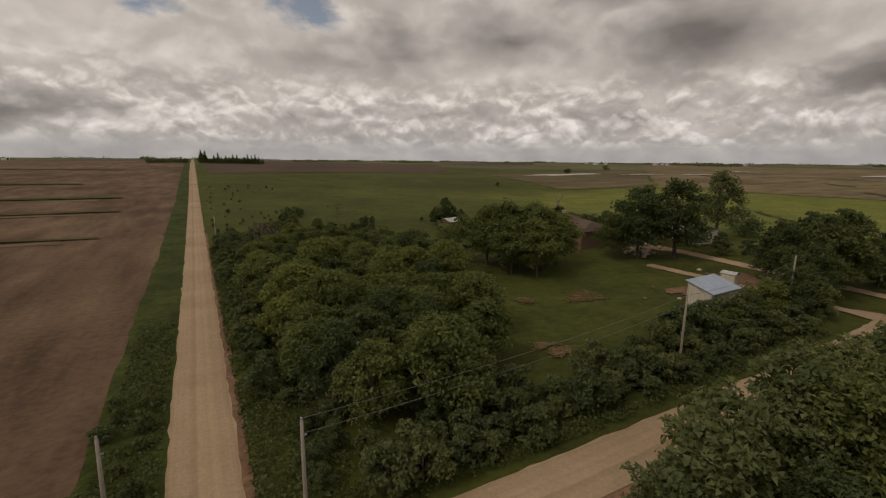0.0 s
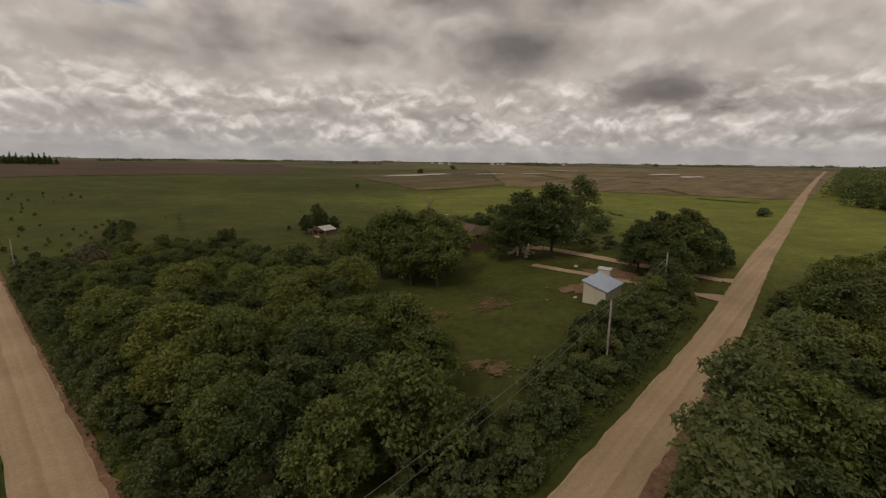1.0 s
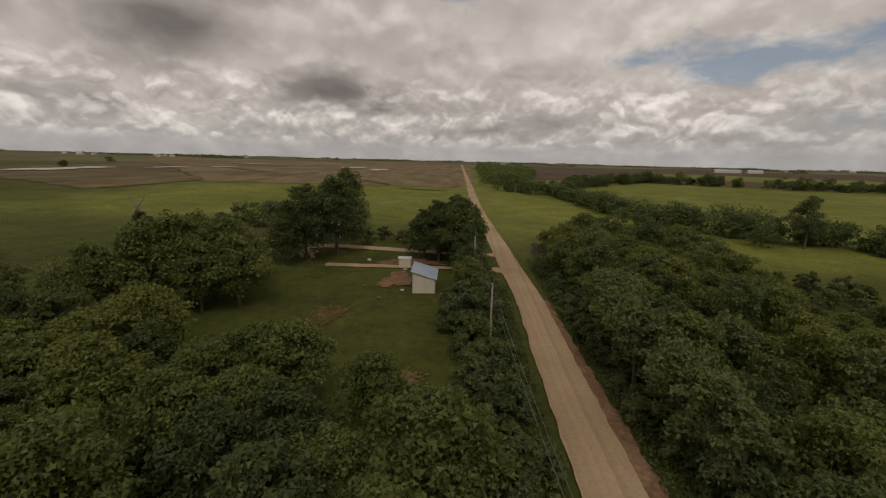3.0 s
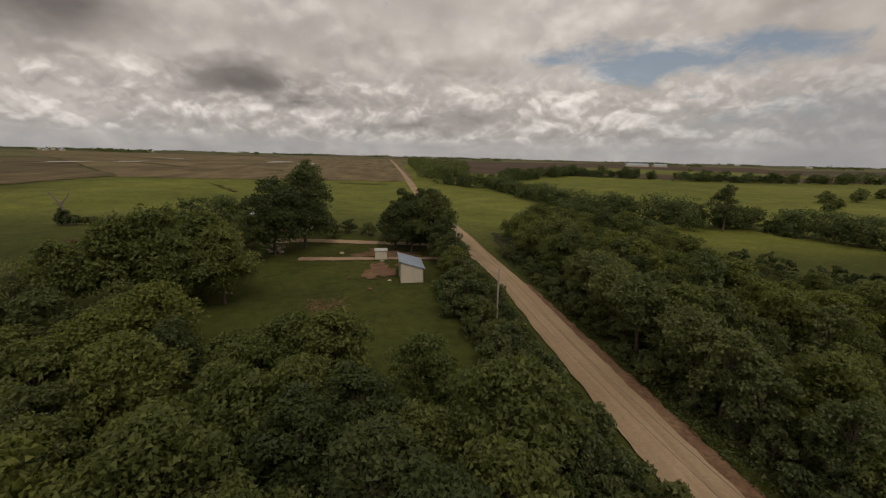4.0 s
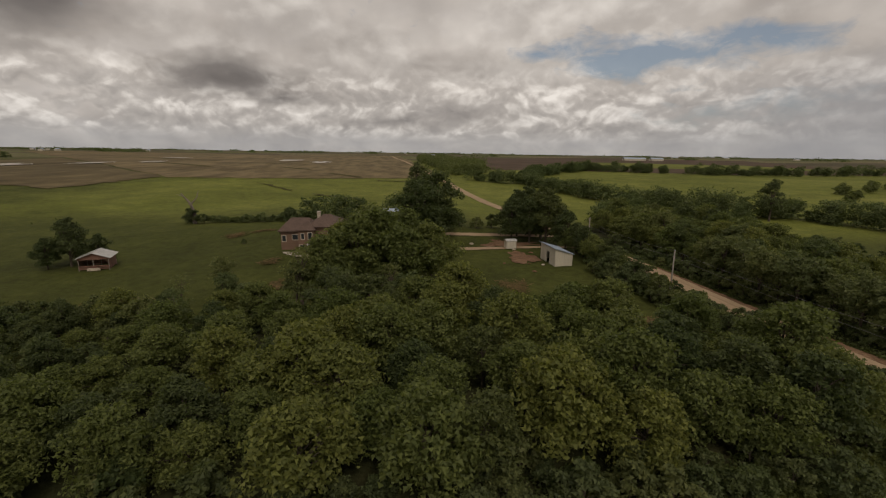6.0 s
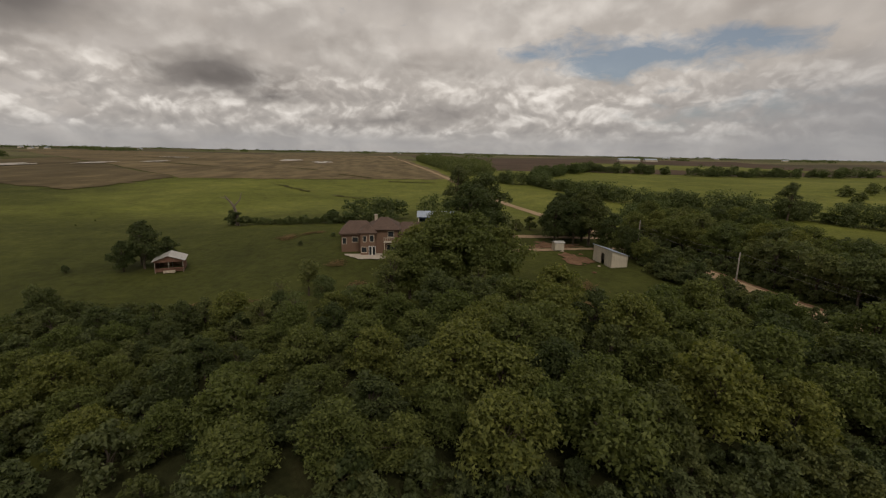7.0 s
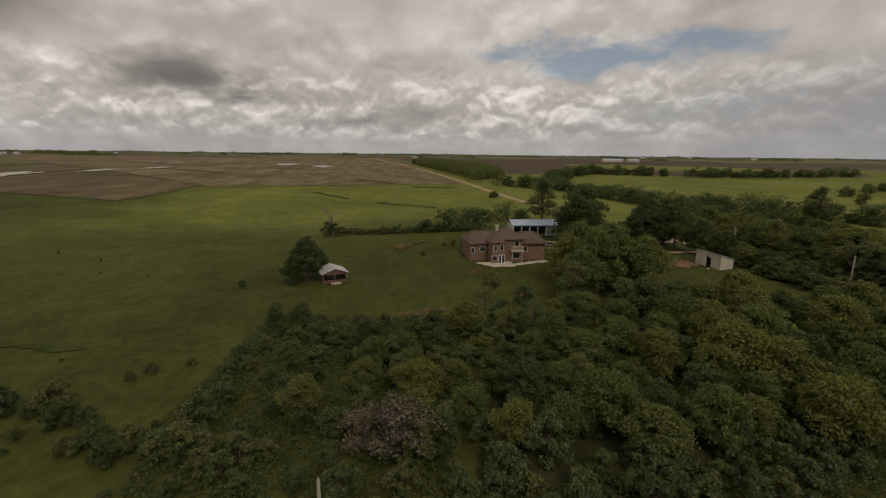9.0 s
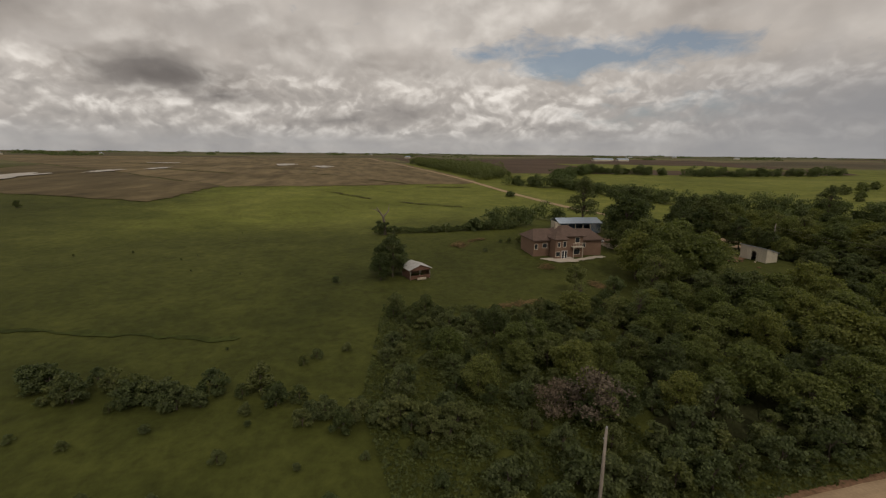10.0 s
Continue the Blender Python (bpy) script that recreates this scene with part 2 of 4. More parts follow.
def gravel_material(name, axis):
    """Road gravel with paler wheel tracks and loose stones between them."""
    m, t, b = principled(name, 0.95, 0.15)
    sep = t.nodes.new("ShaderNodeSeparateXYZ")
    t.links.new(t.nodes.new("ShaderNodeTexCoord").outputs["Object"], sep.inputs[0])
    across = sep.outputs[axis]
    wob = t.nodes.new("ShaderNodeMath")
    wob.operation = "MULTIPLY_ADD"
    t.links.new(noise_fac(t, 0.05, 3, 0.5), wob.inputs[0])
    wob.inputs[1].default_value = 0.9
    t.links.new(across, wob.inputs[2])
    n = t.nodes.new("ShaderNodeTexNoise")
    n.noise_dimensions = "1D"
    n.inputs["Scale"].default_value, n.inputs["Detail"].default_value = 1.1, 4
    t.links.new(wob.outputs[0], n.inputs["W"])
    grit = noise_fac(t, 2.5, 8, 0.75)
    broad = noise_fac(t, 0.06, 5, 0.6)
    col = ramp_of(t, broad, [(0.3, (0.265, 0.188, 0.116)), (0.5, (0.318, 0.230, 0.145)), (0.7, (0.365, 0.270, 0.174))])
    col = mix_of(t, 0.8, col, ramp_of(t, n.outputs["Fac"], [(0.35, (0.84, 0.82, 0.80)), (0.5, (1, 1, 1)), (0.66, (1.13, 1.12, 1.11))]), "MULTIPLY")
    col = mix_of(t, 0.7, col, ramp_of(t, grit, [(0.3, (0.75, 0.75, 0.75)), (0.7, (1.2, 1.2, 1.2))]), "MULTIPLY")
    t.links.new(col, b.inputs["Base Color"])
    bump_of(t, b, grit, 0.7, 0.05)
    return m


GRAVEL_N = gravel_material("gravel road along north", 0)
GRAVEL_E = gravel_material("gravel road along east", 1)
WATER, _t, _b = principled("standing water", 0.3, 0.4)
_b.inputs["Base Color"].default_value = (0.30, 0.26, 0.20, 1)
bump_of(_t, _b, noise_fac(_t, 0.3, 4, 0.6), 0.1, 0.05)
def pasture_material():
    """The open sward: dull and tufted near the road, brighter on the far slopes."""
    m, t, b = principled("pasture grass", 0.95, 0.1)
    sep = t.nodes.new("ShaderNodeSeparateXYZ")
    t.links.new(t.nodes.new("ShaderNodeTexCoord").outputs["Object"], sep.inputs[0])

    def calc(op, a, b2):
        n = t.nodes.new("ShaderNodeMath")
        n.operation = op
        for i, v in enumerate((a, b2)):
            if isinstance(v, (int, float)):
                n.inputs[i].default_value = v
            else:
                t.links.new(v, n.inputs[i])
        return n.outputs[0]

    def step(v, lo, hi):
        n = t.nodes.new("ShaderNodeMapRange")
        n.interpolation_type = "SMOOTHSTEP"
        n.inputs["From Min"].default_value, n.inputs["From Max"].default_value = lo, hi
        t.links.new(v, n.inputs["Value"])
        return n.outputs["Result"]

    broad = noise_fac(t, 0.011, 6, 0.62, distort=0.6)
    wander = calc("MULTIPLY", calc("SUBTRACT", noise_fac(t, 0.008, 5, 0.55), 0.5), 150)
    east = calc("MULTIPLY", step(calc("ADD", sep.outputs[0], wander), 125, 225), calc("SUBTRACT", 1.0, step(calc("ADD", sep.outputs[1], wander), 205, 290)))
    south = calc("MULTIPLY", step(calc("ADD", sep.outputs[0], wander), 90, 150), calc("SUBTRACT", 1.0, step(sep.outputs[1], -20, -11)))
    lush = calc("MAXIMUM", east, south)
    tuft = noise_fac(t, 0.5, 8, 0.72)
    # a patchwork of small far fields
    cells = t.nodes.new("ShaderNodeTexVoronoi")
    cells.inputs["Scale"].default_value = 0.0042
    cells.inputs["Randomness"].default_value = 0.75
    t.links.new(stretched(t, 1.0, 0.55, 1.0, 0.2), cells.inputs["Vector"])
    split = t.nodes.new("ShaderNodeSeparateColor")
    t.links.new(cells.outputs["Color"], split.inputs[0])
    fields = ramp_of(t, split.outputs[0], [(0.1, (0.070, 0.060, 0.036)), (0.3, (0.105, 0.080, 0.048)), (0.5, (0.068, 0.080, 0.030)), (0.65, (0.15, 0.118, 0.070)), (0.8, (0.095, 0.105, 0.036)), (0.95, (0.078, 0.060, 0.040))])
    span = t.nodes.new("ShaderNodeVectorMath")
    span.operation = "LENGTH"
    t.links.new(t.nodes.new("ShaderNodeTexCoord").outputs["Object"], span.inputs[0])
    beyond = step(calc("ADD", span.outputs["Value"], calc("MULTIPLY", wander, 0.6)), 820, 1050)
    dull = ramp_of(t, broad, [(0.32, (0.043, 0.049, 0.012)), (0.5, (0.058, 0.065, 0.015)), (0.68, (0.078, 0.085, 0.021))])
    bright = ramp_of(t, broad, [(0.32, (0.092, 0.104, 0.020)), (0.5, (0.122, 0.134, 0.027)), (0.68, (0.156, 0.164, 0.038))])
    col = mix_of(t, beyond, mix_of(t, lush, dull, bright), fields)
    col = mix_of(t, 0.8, col, ramp_of(t, tuft, [(0.3, (0.6, 0.6, 0.6)), (0.7, (1.4, 1.4, 1.4))]), "MULTIPLY")
    mott = noise_fac(t, 0.07, 5, 0.65)
    col = mix_of(t, 0.7, col, ramp_of(t, mott, [(0.35, (0.72, 0.74, 0.72)), (0.65, (1.22, 1.2, 1.18))]), "MULTIPLY")
    t.links.new(col, b.inputs["Base Color"])
    bump_of(t, b, tuft, 0.9, 0.25)
    return m


GRASS = pasture_material()
LUSH = ground_material("bright pasture", (0.092, 0.104, 0.020), (0.122, 0.134, 0.027), (0.156, 0.164, 0.038), 0.008, 0.3, 0.2, contrast=0.3)
MIDSOIL = ground_material("brown soil", (0.082, 0.064, 0.034), (0.104, 0.080, 0.042), (0.130, 0.100, 0.052), 0.008, 0.2, 0.1, streak=(0.01, 0.05), contrast=0.2)
# undergrowth soil, its colour darkened to stand for shade beneath the crowns
SHADE_FLOOR = ground_material("wood floor with painted shade", (0.026, 0.029, 0.012), (0.039, 0.042, 0.017), (0.055, 0.052, 0.023), 0.1, 0.9, 0.25)
VERGE = ground_material("verge grass", (0.026, 0.034, 0.008), (0.040, 0.050, 0.011), (0.058, 0.070, 0.017), 0.09, 0.9, 0.3)
SOIL = ground_material("worked soil", (0.080, 0.050, 0.032), (0.112, 0.072, 0.045), (0.150, 0.100, 0.062), 0.010, 0.8, 0.12, streak=(0.12, 0.02), contrast=0.35)
DARKSOIL = ground_material("dark soil", (0.055, 0.038, 0.026), (0.075, 0.050, 0.034), (0.095, 0.064, 0.042), 0.01, 0.2, 0.1, contrast=0.2)
STUBBLE = ground_material("stubble field", (0.108, 0.082, 0.043), (0.138, 0.105, 0.056), (0.172, 0.132, 0.072), 0.006, 0.1, 0.1, streak=(0.01, 0.06), contrast=0.2)
GRAVEL = ground_material("road gravel", (0.27, 0.19, 0.125), (0.33, 0.235, 0.155), (0.40, 0.29, 0.195), 0.12, 3.0, 0.03, contrast=0.18)
DIRT = ground_material("bare earth", (0.12, 0.070, 0.042), (0.16, 0.095, 0.058), (0.21, 0.13, 0.08), 0.2, 1.5, 0.06)
STRAW = ground_material("dry straw grass", (0.085, 0.066, 0.026), (0.13, 0.092, 0.042), (0.18, 0.125, 0.062), 0.25, 1.2, 0.1)
TERRACE = ground_material("terrace grass", (0.048, 0.046, 0.015), (0.066, 0.062, 0.020), (0.090, 0.080, 0.028), 0.05, 0.5, 0.2)
LEAF = leaf_material("broad leaves", (0.080, 0.098, 0.030), (0.172, 0.194, 0.058), 0.46)
LEAF_DARK = leaf_material("dark leaves", (0.062, 0.080, 0.033), (0.105, 0.126, 0.044), 0.46)
LEAF_BUSH = leaf_material("bush leaves", (0.066, 0.084, 0.036), (0.136, 0.158, 0.064), 0.44)
LEAF_PALE = leaf_material("pale leaves", (0.092, 0.114, 0.044), (0.156, 0.176, 0.074), 0.46)
LEAF_BROWN = leaf_material("dry twigs", (0.070, 0.055, 0.040), (0.15, 0.115, 0.082), 0.1)
WEEDS = leaf_material("rough weeds", (0.044, 0.056, 0.016), (0.098, 0.118, 0.034), 0.35)
LEAF_FAR = leaf_material("far leaves", (0.082, 0.108, 0.044), (0.128, 0.150, 0.058), 0.45)
BARK = plain_material("bark", (0.10, 0.08, 0.06), 0.95, 0, 4.0, 0.4, 0.03, (3, 3, 0.5))
DEADWOOD = plain_material("bare wood", (0.19, 0.16, 0.13), 0.9, 0, 3.0, 0.3, 0.02)
POLEWOOD = plain_material("weathered pole", (0.25, 0.22, 0.185), 0.9, 0, 5.0, 0.25, 0.01, (4, 4, 0.3))
SIDING = plain_material("brown siding", (0.185, 0.115, 0.080), 0.75, 0, 2.0, 0.15, 0.01, (0.3, 0.3, 6.0))
SHINGLE = plain_material("brown shingles", (0.105, 0.070, 0.055), 0.9, 0, 2.5, 0.3, 0.03)
TRIM = plain_material("cream trim paint", (0.52, 0.46, 0.38), 0.6, 0, 2.0, 0.1, 0.003)
WHITE_METAL = plain_material("white sheet steel", (0.52, 0.47, 0.38), 0.6, 0.0, 1.2, 0.16, 0.01, (6.0, 6.0, 0.2))
BLUE_METAL = plain_material("blue-grey sheet steel", (0.10, 0.15, 0.22), 0.5, 0.0, 1.5, 0.2, 0.01, (5.0, 5.0, 0.3))
ROOF_METAL = plain_material("galvanised roof sheets", (0.36, 0.43, 0.52), 0.45, 0.4, 1.2, 0.18, 0.01, (0.6, 4.0, 0.6), spec=0.5)
OLD_METAL = plain_material("weathered roof sheets", (0.46, 0.45, 0.43), 0.5, 0.35, 1.5, 0.25, 0.01)
# near-black colour standing for the unlit inside behind a doorway
PAINTED_GLOOM = plain_material("painted doorway gloom", (0.03, 0.028, 0.026), 0.95, 0, 2.0, 0.3, 0.005)
RED_BOARD = plain_material("faded red-brown boards", (0.16, 0.085, 0.06), 0.9, 0, 2.5, 0.3, 0.01, (0.4, 0.4, 5.0))
CONCRETE = plain_material("pale concrete", (0.42, 0.37, 0.31), 0.9, 0, 1.5, 0.15, 0.01)
RUBBLE = plain_material("pale rubble", (0.45, 0.38, 0.30), 0.95, 0, 2.0, 0.3, 0.03)
WIRE = plain_material("grey cable", (0.16, 0.15, 0.14), 0.5, 0.3, 3.0, 0.1, 0.001)
CERAMIC = plain_material("grey insulator", (0.30, 0.30, 0.31), 0.3, 0, 3.0, 0.1, 0.001)
CAR_WHITE = plain_material("white car paint", (0.72, 0.71, 0.69), 0.3, 0, 1.0, 0.05, 0.001, spec=0.5)
TYRE = plain_material("black rubber", (0.02, 0.02, 0.02), 0.9, 0, 4.0, 0.2, 0.003)
GLASS, _gt, _gb = principled("dark window glass", 0.08, 0.6)
_gb.inputs["Base Color"].default_value = (0.03, 0.035, 0.04, 1)


# ---- ground ----
RISE_R = (0, 220, 300, 415, 600, 1000, 1350, 2500, 4800)
RISE_Z = (0, 0, 2.0, 6.0, 9.5, 13.5, 16.5, 22.0, 27.0)


def height(x, y):
    """The lie of the land: level round the crossroads, rising slowly all round."""
    r = math.hypot(x - 20, y - 60)
    z = float(np.interp(r, RISE_R, RISE_Z))
    z += float(np.interp(y, (120, 250, 420, 740, 1300, 2600), (0, 2.5, 7.0, 11.0, 9.0, 4.0))) * math.exp(-(x / 420) ** 2)
    z += 4.4 * math.exp(-((x - 142) / (28 if x < 142 else 90)) ** 2 - ((y - 72) / 60) ** 2)
    z += 1.3 * math.exp(-((x - 87) / 22) ** 2 - ((y - 20) / 18) ** 2)
    z += 1.5 * math.exp(-((x - 103) / 22) ** 2 - ((y - 88) / 26) ** 2)
    if r > 160:
        w = min(1.0, (r - 160) / 300)
        z += w * 2.2 * (noise.noise((x * 0.004, y * 0.004, 3.0)))
    return z


def mesh_object(name, verts, faces, material, smooth=True):
    me = bpy.data.meshes.new(name)
    me.from_pydata(verts, [], faces)
    me.materials.append(material)
    if smooth:
        me.shade_smooth()
    me.update()
    return new(name, me)


def build_ground():
    radii = [0.0] + [4.0 * 1.055 ** k * (1 + k * 0.02) for k in range(100)]
    radii = [r for r in radii if r < 4650] + [4800]
    seg = 160
    verts, faces = [(20, 60, height(20, 60))], []
    for r in radii[1:]:
        for s in range(seg):
            a = 2 * math.pi * s / seg
            x, y = 20 + r * math.cos(a), 60 + r * math.sin(a)
            verts.append((x, y, height(x, y) - 0.12))
    for s in range(seg):
        faces.append((0, 1 + s, 1 + (s + 1) % seg))
    for k in range(len(radii) - 2):
        a, b = 1 + k * seg, 1 + (k + 1) * seg
        for s in range(seg):
            n = (s + 1) % seg
            faces.append((a + s, b + s, b + n, a + n))
    return tagged(mesh_object("ground", verts, faces, GRASS), "rolling green pasture land reaching to the horizon", "ground", kind="structure")


def swing(x):
    """How far the east road swings north of its straight line."""
    return float(np.interp(x, (85, 170, 280, 450, 900, 1500), (0, 4.0, 7.5, 12.0, 22.0, 34.0)))


def patch(name, corners, nu, nv, lift, material, label, category, wobble=0.0, seed=0, crown=0.0, bend=None):
    """A sheet of land between four corners, laid over the terrain; wobble makes its outline uneven."""
    (ax, ay), (bx, by), (cx, cy), (dx, dy) = corners
    verts, faces = [], []
    for j in range(nv + 1):
        v = j / nv
        for i in range(nu + 1):
            u = i / nu
            x = (1 - u) * (1 - v) * ax + u * (1 - v) * bx + u * v * cx + (1 - u) * v * dx
            y = (1 - u) * (1 - v) * ay + u * (1 - v) * by + u * v * cy + (1 - u) * v * dy
            if wobble:
                x += wobble * noise.noise((x * 0.5 / wobble ** 0.7, y * 0.5 / wobble ** 0.7, seed + 0.5))
                y += wobble * noise.noise((x * 0.5 / wobble ** 0.7, y * 0.5 / wobble ** 0.7, seed + 7.5))
            if bend:
                y += bend(x)
            verts.append((x, y, height(x, y) + lift + crown * 4 * u * (1 - u)))
    for j in range(nv):
        for i in range(nu):
            a = j * (nu + 1) + i
            faces.append((a, a + 1, a + nu + 2, a + nu + 1))
    return tagged(mesh_object(name, verts, faces, material), label, category, kind="structure")


build_ground()
# fields: corners run round the outline
patch("field_plowed_west", [(-9.5, -200), (-9.5, 1150), (-900, 1150), (-900, -200)], 60, 60, 0.0, SOIL, "brown ploughed field with faint rows of old stalks", "field", 0.5, 1)
patch("field_brown_east", [(412, 7), (1450, 8), (1450, 1100), (370, 240)], 44, 34, 0.12, STUBBLE, "light brown worked field with grass terraces", "field", 7, 4)
patch("field_brown_north", [(275, 262), (370, 242), (760, 560), (340, 470)], 22, 20, 0.2, MIDSOIL, "dark brown worked field beyond the pasture", "field", 7, 5)
patch("field_dark_north", [(14, 470), (300, 500), (620, 1150), (14, 1150)], 26, 26, 0.12, DARKSOIL, "dark bare field beside the gravel road", "field", 5, 6)
patch("field_brown_south", [(560, -40), (1500, -40), (1300, -1100), (420, -540)], 30, 30, 0.12, DARKSOIL, "brown bare field beyond the green pasture", "field", 8, 7)
patch("field_green_south", [(640, -300), (900, -330), (760, -620), (520, -560)], 12, 12, 0.3, LUSH, "narrow green field among brown ones", "field", 8, 27)
# two sheets under the woods, tree shade painted into their dark colour
patch("wood_floor", [(9, 22), (32, 18), (52, 100), (9, 126)], 20, 40, 0.015, SHADE_FLOOR, "undergrowth floor of the wood with tree shade painted into its dark colour", "undergrowth", 4, 20)
patch("wood_floor", [(12, -6.5), (150, -8), (150, -42), (14, -60)], 40, 20, 0.015, SHADE_FLOOR, "undergrowth floor of the wood with tree shade painted into its dark colour", "undergrowth", 3, 21)
# grass terraces and bare streaks across the worked fields
for k, (x0, y0, x1, y1, w) in enumerate(((634, 365, 540, 263, 7), (444, 118, 409, 86, 4), (542, 182, 505, 146, 5), (380, 71, 372, 30, 4), (676, 237, 640, 170, 6), (700, 60, 690, 20, 6), (279, 112, 243, 76, 2.4), (346, 163, 300, 128, 2.0), (900, 520, 760, 330, 8))):
    n = Vector((y1 - y0, x0 - x1)).normalized() * w / 2
    patch("terrace_strip", [(x0 - n.x, y0 - n.y), (x0 + n.x, y0 + n.y), (x1 + n.x, y1 + n.y), (x1 - n.x, y1 - n.y)], 2, 24, 0.45, TERRACE, "dark grassy terrace across a worked field", "terrace", 3, 30 + k)
for k, (x0, y0, x1, y1, w) in enumerate(((-260, 300, -37, 300, 9), (-330, 252, -31, 236, 8), (-270, 190, -28, 160, 5), (-330, 400, -70, 380, 10), (-300, 560, -60, 540, 14))):
    patch("terrace_strip", [(x0, y0), (x0, y0 + w), (x1, y1 + w * 0.7), (x1, y1)], 40, 2, 0.6, TERRACE, "green grass strip left in the ploughed field", "terrace", 3, 50 + k)
    patch("bare_streak", [(x0, y0 - w), (x0, y0 - w * 0.4), (x1 - 10, y1 - w * 0.4), (x1 - 10, y1 - w)], 40, 2, 0.12, STUBBLE, "pale bare streak beside a grass strip", "soil", 3, 60 + k)
# roads
patch("road_north", [(-3.0, -260), (3.0, -260), (3.0, 2400), (-3.0, 2400)], 6, 1400, 0.06, GRAVEL_N, "straight tan gravel road with worn wheel tracks", "road", 0.3, 9, 0.10)
patch("road_east", [(-260, -2.9), (-260, 3.1), (1500, 3.1), (1500, -2.9)], 6, 1100, 0.09, GRAVEL_E, "straight tan gravel road running to the horizon", "road", 0.3, 10, 0.10, swing)
patch("verge_west", [(-9.8, 5), (-2.8, 5), (-2.8, 1200), (-9.8, 1200)], 4, 400, 0.03, VERGE, "strip of rough green verge grass", "verge", 0.6, 11)
patch("shoulder_north", [(2.7, 5), (3.9, 5), (3.7, 160), (2.8, 160)], 3, 260, 0.05, DIRT, "crumbling reddish dirt edge of the gravel road", "shoulder", 0.45, 14)
patch("shoulder_east", [(12, -5.0), (12, -2.7), (88, -2.7), (82, -3.9)], 3, 90, 0.05, DIRT, "crumbling reddish dirt edge of the gravel road", "shoulder", 0.45, 15)
for k, (pts, w) in enumerate((([(127.3, 3), (124.2, 7.1), (123.6, 23.8), (123, 49.5), (121.5, 62.8), (118.7, 73)], 3.4), ([(108, 3), (107, 6.6), (106, 26.6), (106.3, 37.2), (105.8, 50.4)], 3.0))):
    for j in range(len(pts) - 1):
        (x0, y0), (x1, y1) = pts[j], pts[j + 1]
        n = Vector((y1 - y0, x0 - x1)).normalized() * w / 2
        patch("driveway", [(x0 - n.x, y0 - n.y), (x0 + n.x, y0 + n.y), (x1 + n.x, y1 + n.y), (x1 - n.x, y1 - n.y)], 2, 20, 0.05 + 0.004 * j, GRAVEL, "pale gravel driveway through the yard", "driveway", 0.45, 12 + k)
patch("driveway_mouth", [(104.6, 2.5), (112, 2.5), (109, 8), (105.3, 8)], 6, 6, 0.08, GRAVEL, "pale gravel mouth of a farm lane", "driveway", 0.4, 16)
# gully that drains the pasture
patch("gully", [(74, 240), (75.5, 240), (57.5, 176), (56, 177)], 2, 50, 0.02, VERGE, "narrow grassy drainage gully", "gully", 2.0, 17)


def blot(name, x, y, rx, ry, lift, material, label, category, seed):
    """A patch of bare or dry ground with a ragged outline."""
    rg = random.Random(seed)
    verts, faces, n = [(x, y, height(x, y) + lift)], [], 40
    lobes = [(rg.uniform(0, 6.28), rg.randint(2, 9), rg.uniform(0.05, 0.16)) for _ in range(5)]
    for ring in (0.5, 1.0):
        for s in range(n):
            a = 2 * math.pi * s / n
            r = ring * (1 + sum(w * math.sin(k * a + p) for p, k, w in lobes) + rg.uniform(-0.12, 0.12) * ring)
            px, py = x + rx * r * math.cos(a), y + ry * r * math.sin(a)
            verts.append((px, py, height(px, py) + lift))
    for s in range(n):
        t = (s + 1) % n
        faces.append((0, 1 + s, 1 + t))
        faces.append((1 + s, 1 + n + s, 1 + n + t, 1 + t))
    return tagged(mesh_object(name, verts, faces, material), label, category, kind="structure")


def straw_patch(x, y, rx, ry, seed):
    """Dry grass lying in loose wisps, thick in the middle and thinning outwards."""
    rg = np.random.default_rng(seed)
    verts, faces = [], []
    knots = rg.normal(0, 0.42, (5, 2))
    for k in range(int(60 + rx * ry * 26)):
        c = knots[rg.integers(5)]
        px, py = x + rx * (c[0] + rg.normal(0, 0.30)), y + ry * (c[1] + rg.normal(0, 0.30))
        a, long, wide = rg.uniform(0, 6.28), rg.uniform(0.15, 0.55), rg.uniform(0.08, 0.28)
        z, n = height(px, py) + 0.03 + 0.12 * rg.random(), len(verts)
        for u, v, up in ((-1, 0, 0), (0.1, -1, 0.04), (1, 0.2, 0.0), (-0.1, 1, 0.05)):
            verts.append((px + u * long * math.cos(a) - v * wide * math.sin(a), py + u * long * math.sin(a) + v * wide * math.cos(a), z + up))
        faces.append((n, n + 1, n + 2, n + 3))
    tagged(mesh_object("straw_patch", verts, faces, STRAW, False), "patch of dry straw-coloured grass lying in the meadow", "grass patch", kind="stuff")


for k, (x, y, rx, ry) in enumerate(((57.3, 43.6, 2.2, 2.6), (46.9, 21.2, 3.2, 2.0), (70, 39.2, 4.5, 3.2), (66.5, 117, 2.0, 6.0), (75, 90, 4.0, 2.6), (125, 113, 4.0, 4.5), (129, 106, 2.5, 3), (46, 24, 1.5, 1.2), (92, 96, 2.5, 3.0))):
    straw_patch(x, y, rx, ry, 70 + k)
blot("bare_patch", 93, 29.5, 7.0, 3.6, 0.05, DIRT, "bare reddish earth beside the white shed", "soil", 90)
blot("bare_patch", 111, 28, 4.5, 8.0, 0.045, DIRT, "bare reddish earth round a small white hut", "soil", 91)
blot("gravel_yard", 120, 66, 5.5, 9, 0.03, GRAVEL, "pale gravel yard beside the house", "yard", 92)
